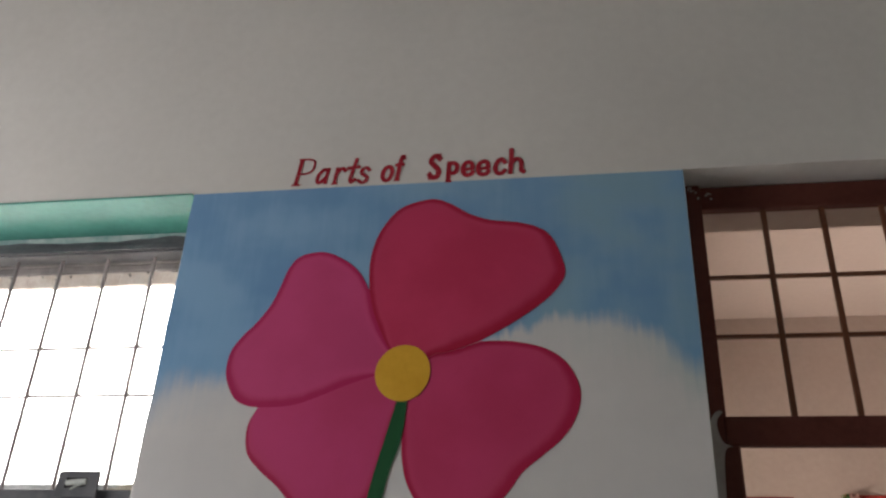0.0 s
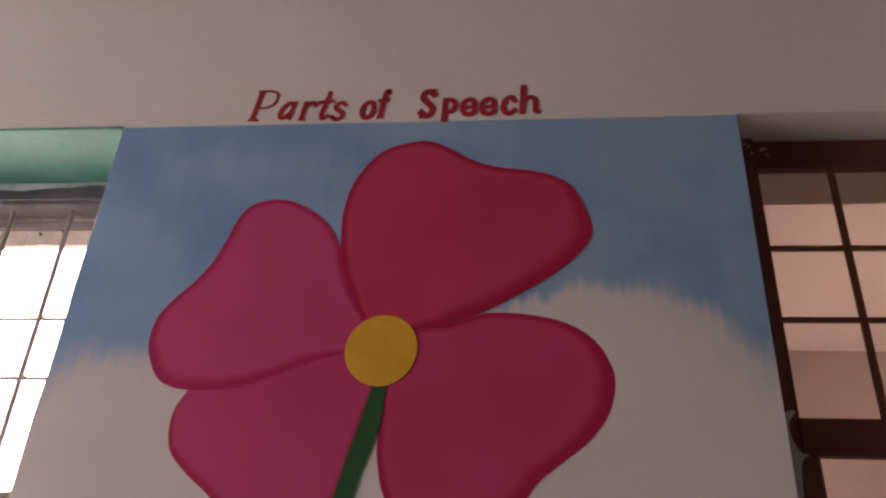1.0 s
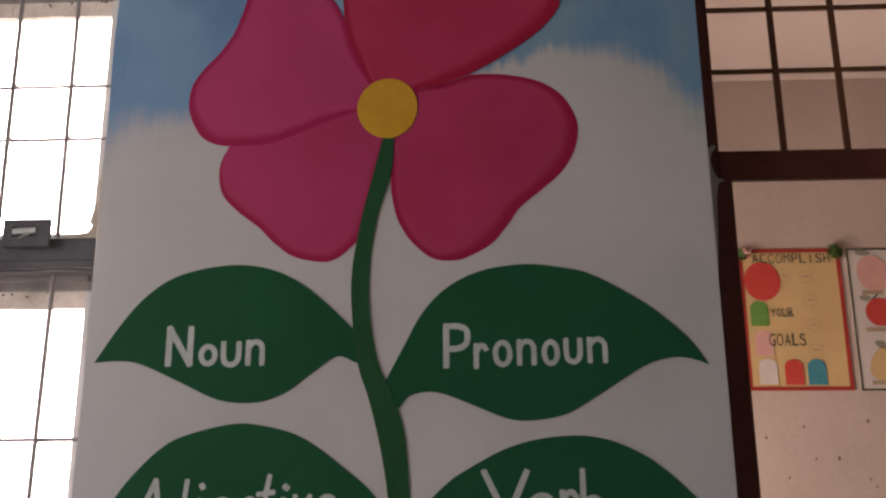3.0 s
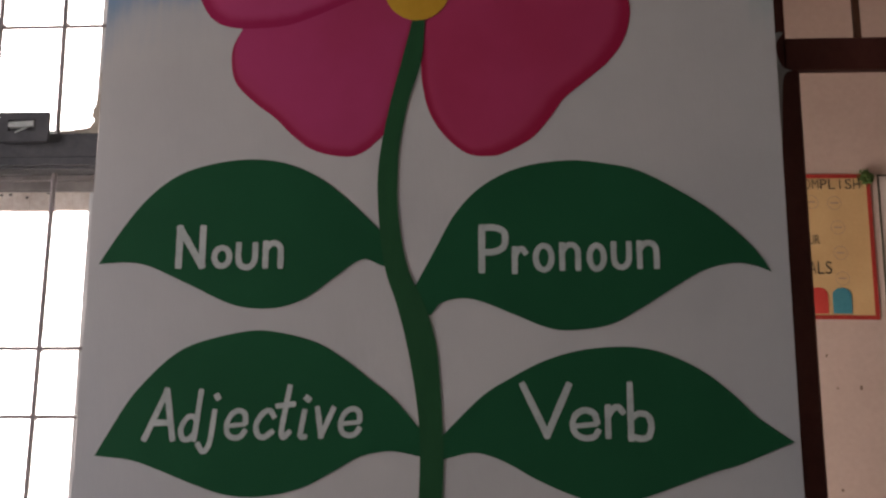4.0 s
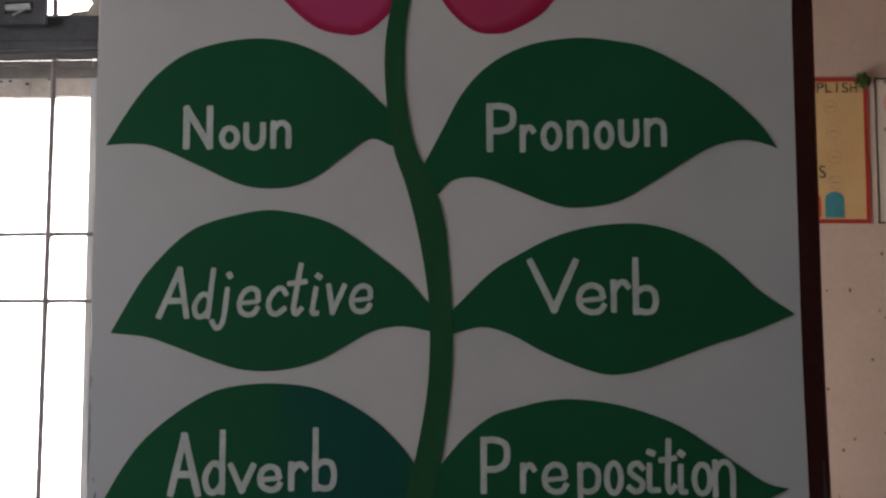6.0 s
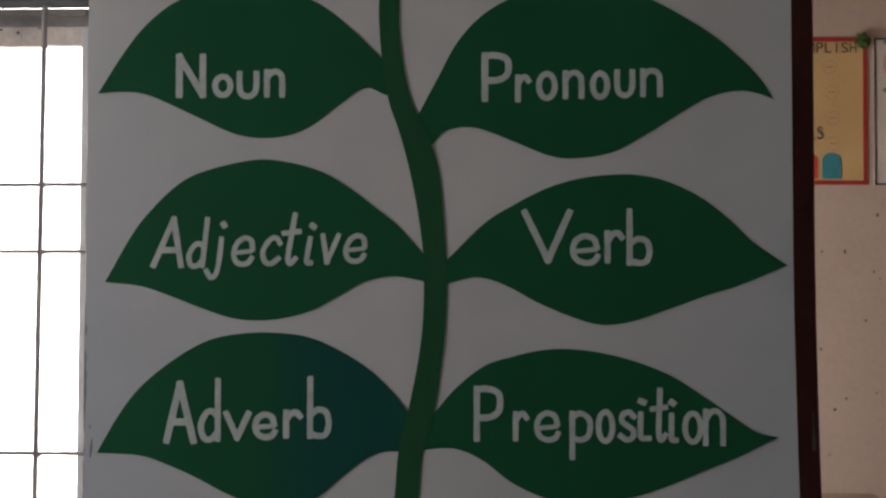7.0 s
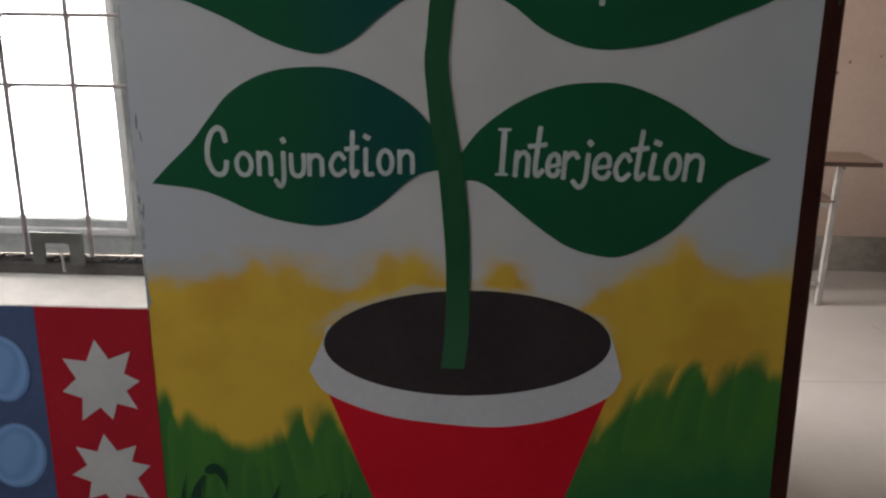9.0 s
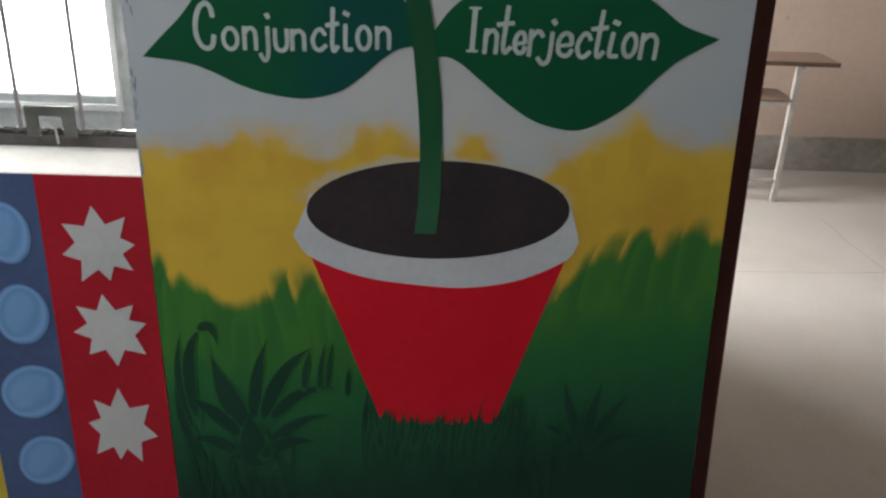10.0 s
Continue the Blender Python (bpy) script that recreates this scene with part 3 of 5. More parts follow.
RING = [(0.5 + 0.5 * math.cos(math.pi * k / 9), 0.5 + 0.5 * math.sin(math.pi * k / 9)) for k in range(18)]
BRUSH = {
    "N": ([(0, 0), (0, 1)], [(0, 1), (1, 0)], [(1, 0), (1, 1)]),
    "P": ([(0, 0), (0, 1)], [(0, 0.98), (0.45, 1), (0.9, 0.92), (1, 0.74), (0.92, 0.54), (0.55, 0.43), (0.05, 0.42)]),
    "A": ([(0, 0), (0.48, 1)], [(0.48, 1), (1, 0)], [(0.2, 0.33), (0.8, 0.33)]),
    "V": ([(0, 1), (0.52, 0)], [(0.52, 0), (1, 1)]),
    "C": ([(1, 0.74), (0.9, 0.92), (0.62, 1), (0.25, 0.86), (0.03, 0.55), (0.06, 0.25), (0.35, 0.03), (0.72, 0), (0.94, 0.1), (1, 0.26)],),
    "I": ([(0.5, 0.02), (0.5, 0.98)], [(0, 1), (1, 1)], [(0, 0), (1, 0)]),
    "v": ([(0, 1), (0.5, 0)], [(0.5, 0), (1, 1)]),
    "n": ([(0, 0), (0, 1)], [(0, 0.72), (0.3, 0.96), (0.65, 1), (0.95, 0.82), (1, 0.5), (1, 0)]),
    "u": ([(0, 1), (0, 0.45), (0.12, 0.12), (0.5, 0), (0.85, 0.12), (1, 0.42), (1, 1)],),
    "r": ([(0, 0), (0, 1)], [(0, 0.68), (0.35, 0.94), (0.72, 1), (1, 0.84)]),
    "e": ([(0.97, 0.58), (0.86, 0.88), (0.5, 1), (0.14, 0.84), (0, 0.48), (0.14, 0.14), (0.5, 0), (0.85, 0.06), (1, 0.24)], [(0.12, 0.44), (0.92, 0.50)]),
    "c": ([(0.96, 0.80), (0.7, 1), (0.34, 0.93), (0.02, 0.5), (0.2, 0.1), (0.6, 0), (1, 0.2)],),
    "d": ([(1, 1), (1, 0)], [(1, 0.38), (0.72, 0.47), (0.32, 0.44), (0.02, 0.22), (0.22, 0.02), (0.62, 0.0), (1, 0.12)]),
    "b": ([(0, 1), (0, 0)], [(0, 0.36), (0.4, 0.46), (0.85, 0.42), (1, 0.23), (0.85, 0.04), (0.45, 0.0), (0, 0.05)]),
    "p": ([(0, 0), (0, 1)], [(0, 0.9), (0.42, 1), (0.88, 0.9), (1, 0.7), (0.86, 0.48), (0.45, 0.4), (0, 0.44)]),
    "j": ([(0.78, 0.72), (0.78, 0.26), (0.66, 0.06), (0.34, 0), (0, 0.12)], [(0.80, 1.0), (0.86, 0.975)]),
    "i": ([(0.42, 0.66), (0.40, 0.2), (0.46, 0.03), (0.85, 0.02)], [(0.42, 1.0), (0.58, 0.97)]),
    "t": ([(0.58, 1), (0.52, 0.55), (0.48, 0.14), (0.66, 0), (0.98, 0.1)], [(0, 0.62), (1, 0.66)]),
    "a": ([(1, 1), (0.96, 0.3), (1, 0)], [(0.95, 0.86), (0.52, 1), (0.1, 0.62), (0.08, 0.18), (0.42, 0), (0.95, 0.4)]),
    "f": ([(1, 0.92), (0.82, 1), (0.6, 0.88), (0.5, 0.5), (0.42, 0)], [(0.06, 0.62), (0.95, 0.64)]),
    "h": ([(0, 1), (0, 0)], [(0, 0.4), (0.35, 0.58), (0.72, 0.52), (0.84, 0.3), (0.84, 0.08), (1, 0.01)]),
    "S": ([(0.95, 0.86), (0.6, 1), (0.2, 0.92), (0.08, 0.72), (0.5, 0.52), (0.95, 0.3), (0.8, 0.06), (0.4, 0), (0, 0.14)],),
    "s": ([(0.95, 0.84), (0.6, 1), (0.16, 0.9), (0.1, 0.68), (0.5, 0.5), (0.92, 0.33), (0.85, 0.08), (0.4, 0), (0, 0.14)],),
}

FEET = {"P": ([(-0.2, 0), (0.3, 0)], [(-0.15, 1), (0.1, 1)]), "r": ([(-0.25, 0), (0.35, 0)],), "f": ([(0.1, 0), (0.75, 0)],), "p": ([(-0.2, 0), (0.3, 0)],), "S": ([(0.98, 0.74), (0.98, 1)], [(0.02, 0), (0.02, 0.26)])}


def brush_into(bm, points, width, y, rnd, closed=False):
    """One stroke of a flat brush along the points, with slightly uneven edges and blunt ends."""
    line = spline(points, 6) if len(points) > 2 else [Vector(points[0]).lerp(Vector(points[1]), k / 6) for k in range(7)]
    if closed:
        line = spline(points + points[:1], 4)[:-1]
    n, rows = len(line), []
    for i, p in enumerate(line):
        a, b = (line[i - 1], line[(i + 1) % n]) if closed else (line[max(0, i - 1)], line[min(n - 1, i + 1)])
        d = (b - a).normalized()
        q = Vector((-d.y, d.x)) * width * 0.5
        if i == 0 and not closed:
            rows.append((p - d * width * 0.46, q * 0.86))
        rows.append((p, q * rnd.uniform(0.94, 1.06)))
        if i == n - 1 and not closed:
            rows.append((p + d * width * 0.46, q * 0.86))
    pairs = [(bm.verts.new((p.x + q.x, y, p.y + q.y)), bm.verts.new((p.x - q.x, y, p.y - q.y))) for p, q in rows]
    for i in range(len(pairs) if closed else len(pairs) - 1):
        (a, b), (c, d) = pairs[i], pairs[(i + 1) % len(pairs)]
        bm.faces.new((a, b, d, c))


def brushed_word(text, boxes, width, parent, slant=0.0, material=M_LETTER, label="white hand-painted word", name="lettering", y=-0.002):
    """Hand-brushed letters, each in its own box on the wall: left, right, low and high edge."""
    bm, rnd = bmesh.new(), random.Random(len(text) * 7 + ord(text[0]))
    for ch, (x0, x1, z0, z1) in zip(text, boxes):
        wide = width * (0.98 if ch.isupper() else 0.86)
        tall = (z1 - z0) / (x1 - x0)
        strokes = [RING] if ch == "o" else list(BRUSH[ch]) + (list(FEET.get(ch, ())) if material is M_TITLE else [])
        leaned = [[(u + slant * v * tall, v) for u, v in st] for st in strokes]
        left, right = min(u for st in leaned for u, v in st), max(u for st in leaned for u, v in st)
        for k, st in enumerate(leaned):
            foot = k and (ch == "I" or k >= len(BRUSH.get(ch, ())))
            thin = wide * (0.5 if foot or (k and ch == "P" and material is M_TITLE) else 0.8 if ch == "e" and k else 1.0)
            line = [Vector((x0 + wide / 2 + (u - left) / (right - left) * (x1 - x0 - wide), z0 + thin / 2 + v * (z1 - z0 - thin))) for u, v in st]
            y -= 0.000012
            if ch in "ij" and k and not foot:
                thin *= 1.15
            brush_into(bm, line, thin, y, rnd, ch == "o")
    return part(name, bm, material, parent, label)


def strip(points, y, material, parent, name, label=""):
    """A painted strip from rows of height, one edge and the other edge."""
    a = spline([(p[1], p[0]) for p in points], 6)
    b = spline([(p[2], p[0]) for p in points], 6)
    bm = bmesh.new()
    va = [bm.verts.new((p.x, y, p.y)) for p in a]
    vb = [bm.verts.new((p.x, y, p.y)) for p in b]
    for i in range(len(va) - 1):
        bm.faces.new((va[i + 1], va[i], vb[i], vb[i + 1]))
    return part(name, bm, material, parent, label)


def stroke_into(bm, a, m, b, width, y, blunt=0.0):
    """A tapered brush stroke that bends from a past m to b; rim runs from its edges to its middle."""
    a, m, b = Vector(a), Vector(m), Vector(b)
    layer = bm.verts.layers.float.new("rim")
    rows = []
    for i in range(15):
        t = i / 14
        p = a * (1 - t) ** 2 + m * 2 * t * (1 - t) + b * t * t
        d = ((m - a) * (1 - t) + (b - m) * t).normalized()
        lean = (0.05 + 1.1 * math.sin(math.pi * min(1, 0.18 + t * 0.82)) ** 0.8) * (1 - t ** 4)
        w = width * 0.6 * (lean * (1 - blunt) + blunt * (0.6 + 0.5 * t) * (1 - max(0, t - 0.7) ** 2 * 10.8) ** 0.5)
        q = Vector((-d.y, d.x)) * max(w, 0.0006)
        end = min(1.0, t * 5, (1 - t) * (14 if not blunt else 4) + (0.3 if not blunt else 0))
        row = []
        for k in range(5):
            c = p + q * (1 - k * 0.5)
            v = bm.verts.new((c.x, y, c.y))
            v[layer] = (0.0, 0.7, 1.0, 0.7, 0.0)[k] * end
            row.append(v)
        rows.append(row)
    for r0, r1 in zip(rows, rows[1:]):
        for k in range(4):
            bm.faces.new((r0[k], r0[k + 1], r1[k + 1], r1[k]))
    return bm


# ---- large structure ----
TOP, CEIL, CEIL_FAR, THICK = 2.772, 4.6, 4.0, 0.225
WIN_L, WIN_R, DOOR_R, SILL = -1.75, -0.457, 1.56, 1.106


def jamb(z):
    """The door-side edge of the pier, which spreads towards the floor."""
    return 0.457 + 0.048 * max(0.0, (1.8 - z) / 1.3) ** 1.5


def pier():
    bm = bmesh.new()
    levels = [TOP - 0.0 - i * (TOP / 24) for i in range(25)]
    rows = []
    for i, z in enumerate(levels):
        w = 0.0015 * math.sin(i * 2.1) + 0.001 * math.sin(i * 5.3)
        r = jamb(z)
        rows.append([bm.verts.new(c) for c in (
            (WIN_R, THICK, z), (WIN_R - 0.0004, 0.004, z), (WIN_R + 0.0003 + w * 0.3, 0.001, z), (WIN_R + 0.0016, 0.0, z),
            (r - 0.0045, 0.0, z), (r - 0.0008 + w * 0.3, 0.002, z), (r, 0.006, z), (r, THICK, z))])
    for a, b in zip(rows, rows[1:]):
        for i in range(len(a)):
            j = (i + 1) % len(a)
            bm.faces.new((a[i], b[i], b[j], a[j]))
    bm.faces.new(rows[0])
    bm.faces.new(rows[-1][::-1])
    return bm


wall_north = tagged(part("wall_north", pier(), M_WALL), "white plastered pier between window and doorway", "wall", kind="structure")
bm = box((-2.35, 0, TOP), (4.75, THICK, CEIL))
part("lintel_band", bm, M_WALL, wall_north)
part("parapet", box((-2.35, 0, 0), (WIN_R, THICK, SILL - 0.012)), M_WALL, wall_north)
part("wall_left_end", box((-2.35, 0, SILL - 0.012), (WIN_L, THICK, TOP)), M_WALL, wall_north)
part("wall_right_end", box((DOOR_R, 0, 0), (4.75, THICK, TOP)), M_WALL, wall_north)
# thin layer in the far wall's cream, coloured for warm bounce from there
part("doorway_soffit", box((0.4575, 0.08, TOP - 0.004), (DOOR_R, THICK - 0.0005, TOP - 0.0005)), M_FARWALL, wall_north, "lintel underside, warm bounce in its cream colour")
part("window_soffit", box((WIN_L, -0.004, TOP - 0.005), (WIN_R - 0.002, 0.172, TOP - 0.0005), 0.002), M_TEAL, wall_north, "glossy teal paint under the lintel")
bm = bmesh.new()
rnd = random.Random(4)
for i in range(26):
    x = WIN_L + 0.02 + i * 0.049
    box_into(bm, (x, 0.150 + rnd.uniform(0, 0.012), TOP - 0.011), (x + rnd.uniform(0.03, 0.049), 0.172, TOP - 0.005))
part("peeling_paint", bm, M_TEAL_PALE, wall_north, "peeling pale paint flakes")


def room_wall(name, lo, hi, material, label, holes=()):
    """A wall slab; holes: (axis, from, to, low, high) cut out by building round one opening."""
    if not holes:
        return tagged(part(name, box(lo, hi), material), label, "wall", kind="structure")
    axis, a, b, low, high = holes
    bm = bmesh.new()
    def piece(l, h):
        if all(q - p > 1e-4 for p, q in zip(l, h)):
            box_into(bm, l, h)
    def cut(l, h, i, v, upper):
        l, h = list(l), list(h)
        (l if upper else h)[i] = v
        return l, h
    piece(*cut(lo, hi, axis, a, False))
    piece(*cut(lo, hi, axis, b, True))
    mid_lo, mid_hi = list(lo), list(hi)
    mid_lo[axis], mid_hi[axis] = a, b
    piece(*cut(mid_lo, mid_hi, 2, low, False))
    piece(*cut(mid_lo, mid_hi, 2, high, True))
    return tagged(part(name, bm, material), label, "wall", kind="structure")


# unseen walls, added dark to cut bounce; openings serve the fill lamps
room_wall("wall_west", (-2.35, -5.0, 0), (-2.2, 0.0, CEIL), M_UNSEEN_WALL, "added unseen side wall, opening for the fill lamp", (1, -1.6, -0.3, 1.4, 2.9))
room_wall("wall_south", (-2.2, -5.0, 0), (4.0, -4.85, CEIL), M_UNSEEN_WALL, "added unseen back wall, opening for the fill lamp", (0, -0.5, 1.3, 1.1, 2.8))
room_wall("wall_east", (4.0, -5.0, 0), (4.15, 0.0, CEIL), M_UNSEEN_WALL, "added unseen end wall, dark to cut bounce")
FAR_Y = 3.42
far_wall = room_wall("wall_far", (0.0, FAR_Y, 0), (4.75, FAR_Y + 0.15, CEIL_FAR), M_FARWALL, "cream distempered wall with small chips and stains")
room_wall("wall_far_side", (0.0, THICK, 0), (0.2, FAR_Y, CEIL_FAR), M_FARWALL, "cream side wall of the next room with an open doorway", (1, 1.98, 2.98, 0.0, 2.8))
# end wall added out of view, dark and far off to lower the bounce
room_wall("wall_far_end", (4.6, THICK, 0), (4.75, FAR_Y, CEIL_FAR), M_UNSEEN_WALL, "unseen end wall of the next room, dark to cut bounce")
# unseen baffle round the far lamp, added to block the backdrop's glow
room_wall("baffle_near", (-0.85, 1.83, -0.44), (0.0, 1.98, 3.25), M_UNSEEN_WALL, "added unseen wall that blocks stray light")
room_wall("baffle_far", (-0.85, 2.98, -0.44), (0.0, 3.13, 3.25), M_UNSEEN_WALL, "added unseen wall that blocks stray light")
tagged(part("baffle_floor", box((-0.85, 1.98, -0.44), (0.2, 2.98, -0.002)), M_FLOORNEAR), "added unseen floor of the light baffle", "floor", kind="structure")
tagged(part("baffle_top", box((-0.85, 1.83, 3.25), (0.0, 3.13, 3.35)), M_CEIL), "added unseen top of the light baffle", "ceiling", kind="structure")
tagged(part("plinth", box((0.2, FAR_Y - 0.012, 0), (4.6, FAR_Y, 0.2), 0.004), M_PLINTH), "grey cement plinth along the cream wall", "skirting", kind="structure")
tagged(part("floor", box((-2.2, -4.85, -0.1), (4.0, THICK, 0.0)), M_FLOORNEAR), "dull grey cement classroom floor", "floor", kind="structure")
tagged(part("floor_far", box((0.2, THICK, -0.1), (4.6, FAR_Y, 0.0)), M_FLOOR), "polished pale terrazzo floor with hairline cracks", "floor", kind="structure")
floor_far = bpy.data.objects["floor_far"]
for pts in (((1.93, 2.66), (1.952, 2.56), (1.945, 2.40), (1.972, 2.24), (1.985, 2.08)), ((1.25, 2.03), (1.5, 2.045), (1.75, 2.05), (2.05, 2.075))):
    bm = bmesh.new()
    for (x0, y0), (x1, y1) in zip(pts, pts[1:]):
        d = Vector((y0 - y1, x1 - x0)).normalized() * 0.0012
        bm.faces.new([bm.verts.new((x, y, 0.0008)) for x, y in ((x0 - d.x, y0 - d.y), (x1 - d.x, y1 - d.y), (x1 + d.x, y1 + d.y), (x0 + d.x, y0 + d.y))])
    part("crack", bm, M_PLINTH, floor_far, "hairline floor crack")
tagged(part("ceiling", box((-2.35, -5.0, CEIL), (4.15, THICK, CEIL + 0.15)), M_CEIL), "plain whitewashed ceiling", "ceiling", kind="structure")
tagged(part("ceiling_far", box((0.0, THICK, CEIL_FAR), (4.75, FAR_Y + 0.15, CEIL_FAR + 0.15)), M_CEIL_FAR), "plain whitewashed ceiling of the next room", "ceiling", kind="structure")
tagged(part("ground", box((-400, -400, -0.55), (400, 400, -0.45)), M_GROUND), "pale dusty open ground outside the window", "ground", kind="structure")
tagged(part("backdrop", box((-22, 5.0, -0.44), (-0.3, 5.1, 14)), M_GLOW), "blank bright hazy sky outside the window", "sky", kind="structure")

# ---- window ----
window_1 = tagged(new("window_1"), "barred window in dark steel frame, daylight glaring through", "window", kind="structure")
part("window_sill", box((WIN_L, 0.0005, SILL - 0.012), (WIN_R - 0.001, 0.135, SILL), 0.003), M_SILL, window_1, "white painted cement sill")
for name, z0, z1 in (("top_rail", 2.722, 2.765), ("middle_rail", 2.182, 2.239), ("bottom_rail", 1.084, 1.127)):
    bm = box((WIN_L, 0.132, z0), (WIN_R - 0.003, 0.172, z1), 0.003)
    box_into(bm, (WIN_L, 0.125, z0 + 0.004), (WIN_R - 0.003, 0.133, z0 + 0.018), 0.002)
    part(name, bm, M_GRIME if name == "bottom_rail" else M_STEEL, window_1, "dark grey steel rail")
for i in range(11):
    x = -0.594 - i * 0.104 + 0.002 * math.sin(i * 3.1)
    part("bar", rod((x - 0.008 - 0.003 * math.sin(i * 2.2), 0.156, 1.12), (x, 0.156, 2.2), 0.0040, 8), M_ROD, window_1)
    part("bar", rod((x, 0.156, 2.2), (x - 0.007, 0.156, 2.74), 0.0040, 8), M_ROD, window_1)
for z in (2.527, 2.427, 1.914, 1.813, 1.511, 1.405):
    part("cross_bar", rod((WIN_L, 0.168, z - 0.003), (WIN_R - 0.02, 0.168, z), 0.0032, 6), M_ROD, window_1)
knot = bpy.data.meshes.new("weld")
bm = bmesh.new()
bmesh.ops.create_icosphere(bm, subdivisions=1, radius=0.0062)
bm.to_mesh(knot)
bm.free()
knot.materials.append(M_ROD)
for z in (2.527, 2.427, 1.914, 1.813, 1.511, 1.405):
    for i in range(7):
        x = -0.594 - i * 0.104 + 0.002 * math.sin(i * 3.1)
        drop = (z - 2.2) * -0.013 if z > 2.2 else (z - 2.2) * 0.0075
        weld = new("weld", knot)
        weld.parent = window_1
        weld.location = (x + drop, 0.161, z - 0.0015)
bm = bmesh.new()
rnd = random.Random(8)
low_edge, x = [], WIN_L
while x < WIN_R - 0.003:
    low_edge.append(x)
    x += rnd.uniform(0.02, 0.05)
low_edge.append(WIN_R - 0.003)
tops = [bm.verts.new((x, 0.1315, 2.7645)) for x in low_edge]
lows = [bm.verts.new((x, 0.1308, 2.752 + 0.004 * math.sin(x * 19) + rnd.uniform(-0.003, 0.003))) for x in low_edge]
for i in range(len(tops) - 1):
    bm.faces.new((lows[i], lows[i + 1], tops[i + 1], tops[i]))
part("paint_lap", bm, M_TEAL_PALE, window_1, "pale teal paint lapped over the rail")
for low, high in ((2.222, 2.74), (1.118, 2.19)):
    for a, b in ((-1.13, -0.5495), (-1.75, -1.14)):
        bm = bmesh.new()
        foot = 0.062 if low < 2 else 0.042
        box_into(bm, (a, 0.195, low), (b, 0.222, low + foot), 0.003)
        box_into(bm, (a, 0.197, low + foot), (a + 0.035, 0.22, high - 0.055), 0.003)
        box_into(bm, (b, 0.197, low), (b + (0.0915 if b > -1 else 0.01), 0.22, high), 0.003)
        sash = part("sash", bm, M_SASH, window_1, "weathered pale grey casement")
        bm = box((a + 0.03, 0.188, low + foot - 0.026), (b, 0.1965, low + foot - 0.014), 0.002)
        box_into(bm, (b - 0.004, 0.190, low + foot - 0.026), (b + 0.008, 0.1965, high - 0.03), 0.002)
        part("glazing_bead", bm, M_BEAD, sash, "white glazing bead")
        bm = box((a, 0.195, high - 0.027), (b + 0.012, 0.222, high), 0.003)
        box_into(bm, (a, 0.188, high - 0.012), (b, 0.196, high - 0.002), 0.002)
        part("sash_head", bm, M_SASH_DARK, sash, "grimy grey sash head")
        bm = bmesh.new()
        x, r = a + 0.035, random.Random(int(low * 100) + int(a * 50))
        while x < b - 0.001:
            w = min(r.uniform(0.012, 0.04), b - x)
            box_into(bm, (x, 0.199 + r.uniform(0, 0.001), high - 0.055 - r.uniform(0, 0.003)), (x + w, 0.215, high - 0.0272), 0.0004)
            x += w
        part("putty", bm, M_PUTTY, sash, "flaking cream band, backlight in its colour")
        bm = bmesh.new()
        for k in range(16):
            x, z = r.uniform(a + 0.05, b - 0.01), high - 0.0275 - abs(r.gauss(0, 0.009))
            box_into(bm, (x, 0.1975, max(z, high - 0.052)), (x + r.uniform(0.0015, 0.005), 0.2005, max(z, high - 0.052) + r.uniform(0.0012, 0.003)))
        part("flaked_spots", bm, M_RUST, sash, "dark spots where paint has flaked off")
        pane = part("pane", box((a + 0.03, 0.206, low + 0.04), (b, 0.209, high - 0.05)), M_GLASS, sash)
        pane.visible_shadow = False


def plate(x, z, w, h, slot, y0, y1):
    """A flat catch plate with a slot; slot: its left, right, low and high edges. Open at the foot where low is zero."""
    bm = bmesh.new()
    l, r, low, high = slot
    if low > 0:
        loops = [[(0, 0), (w, 0), (w, h), (0, h)], [(l, low), (r, low), (r, high), (l, high)]]
        front = [[bm.verts.new((x + u, y0, z + v)) for u, v in loop] for loop in loops]
        back = [[bm.verts.new((x + u, y1, z + v)) for u, v in loop] for loop in loops]
        for i in range(4):
            j = (i + 1) % 4
            bm.faces.new((front[0][i], front[0][j], front[1][j], front[1][i]))
            bm.faces.new((back[0][j], back[0][i], back[1][i], back[1][j]))
            bm.faces.new((front[0][j], front[0][i], back[0][i], back[0][j]))
            bm.faces.new((front[1][i], front[1][j], back[1][j], back[1][i]))
    else:
        loop = [(0, 0), (l, 0), (l, high * 0.9), (l + 0.004, high), (r - 0.004, high), (r, high * 0.9), (r, 0), (w, 0), (w, h), (0, h)]
        front = [bm.verts.new((x + u, y0, z + v)) for u, v in loop]
        back = [bm.verts.new((x + u, y1, z + v)) for u, v in loop]
        bm.faces.new(front)
        bm.faces.new(back[::-1])
        for i in range(len(loop)):
            j = (i + 1) % len(loop)
            bm.faces.new((front[j], front[i], back[i], back[j]))
    return bm


def wire(points, radius):
    """A bent round wire through the points."""
    bm = bmesh.new()
    for a, b in zip(points, points[1:]):
        piece = rod(a, b, radius, 8)
        me = bpy.data.meshes.new("wire")
        piece.to_mesh(me)
        piece.free()
        bm.from_mesh(me)
        bpy.data.meshes.remove(me)
    return bm




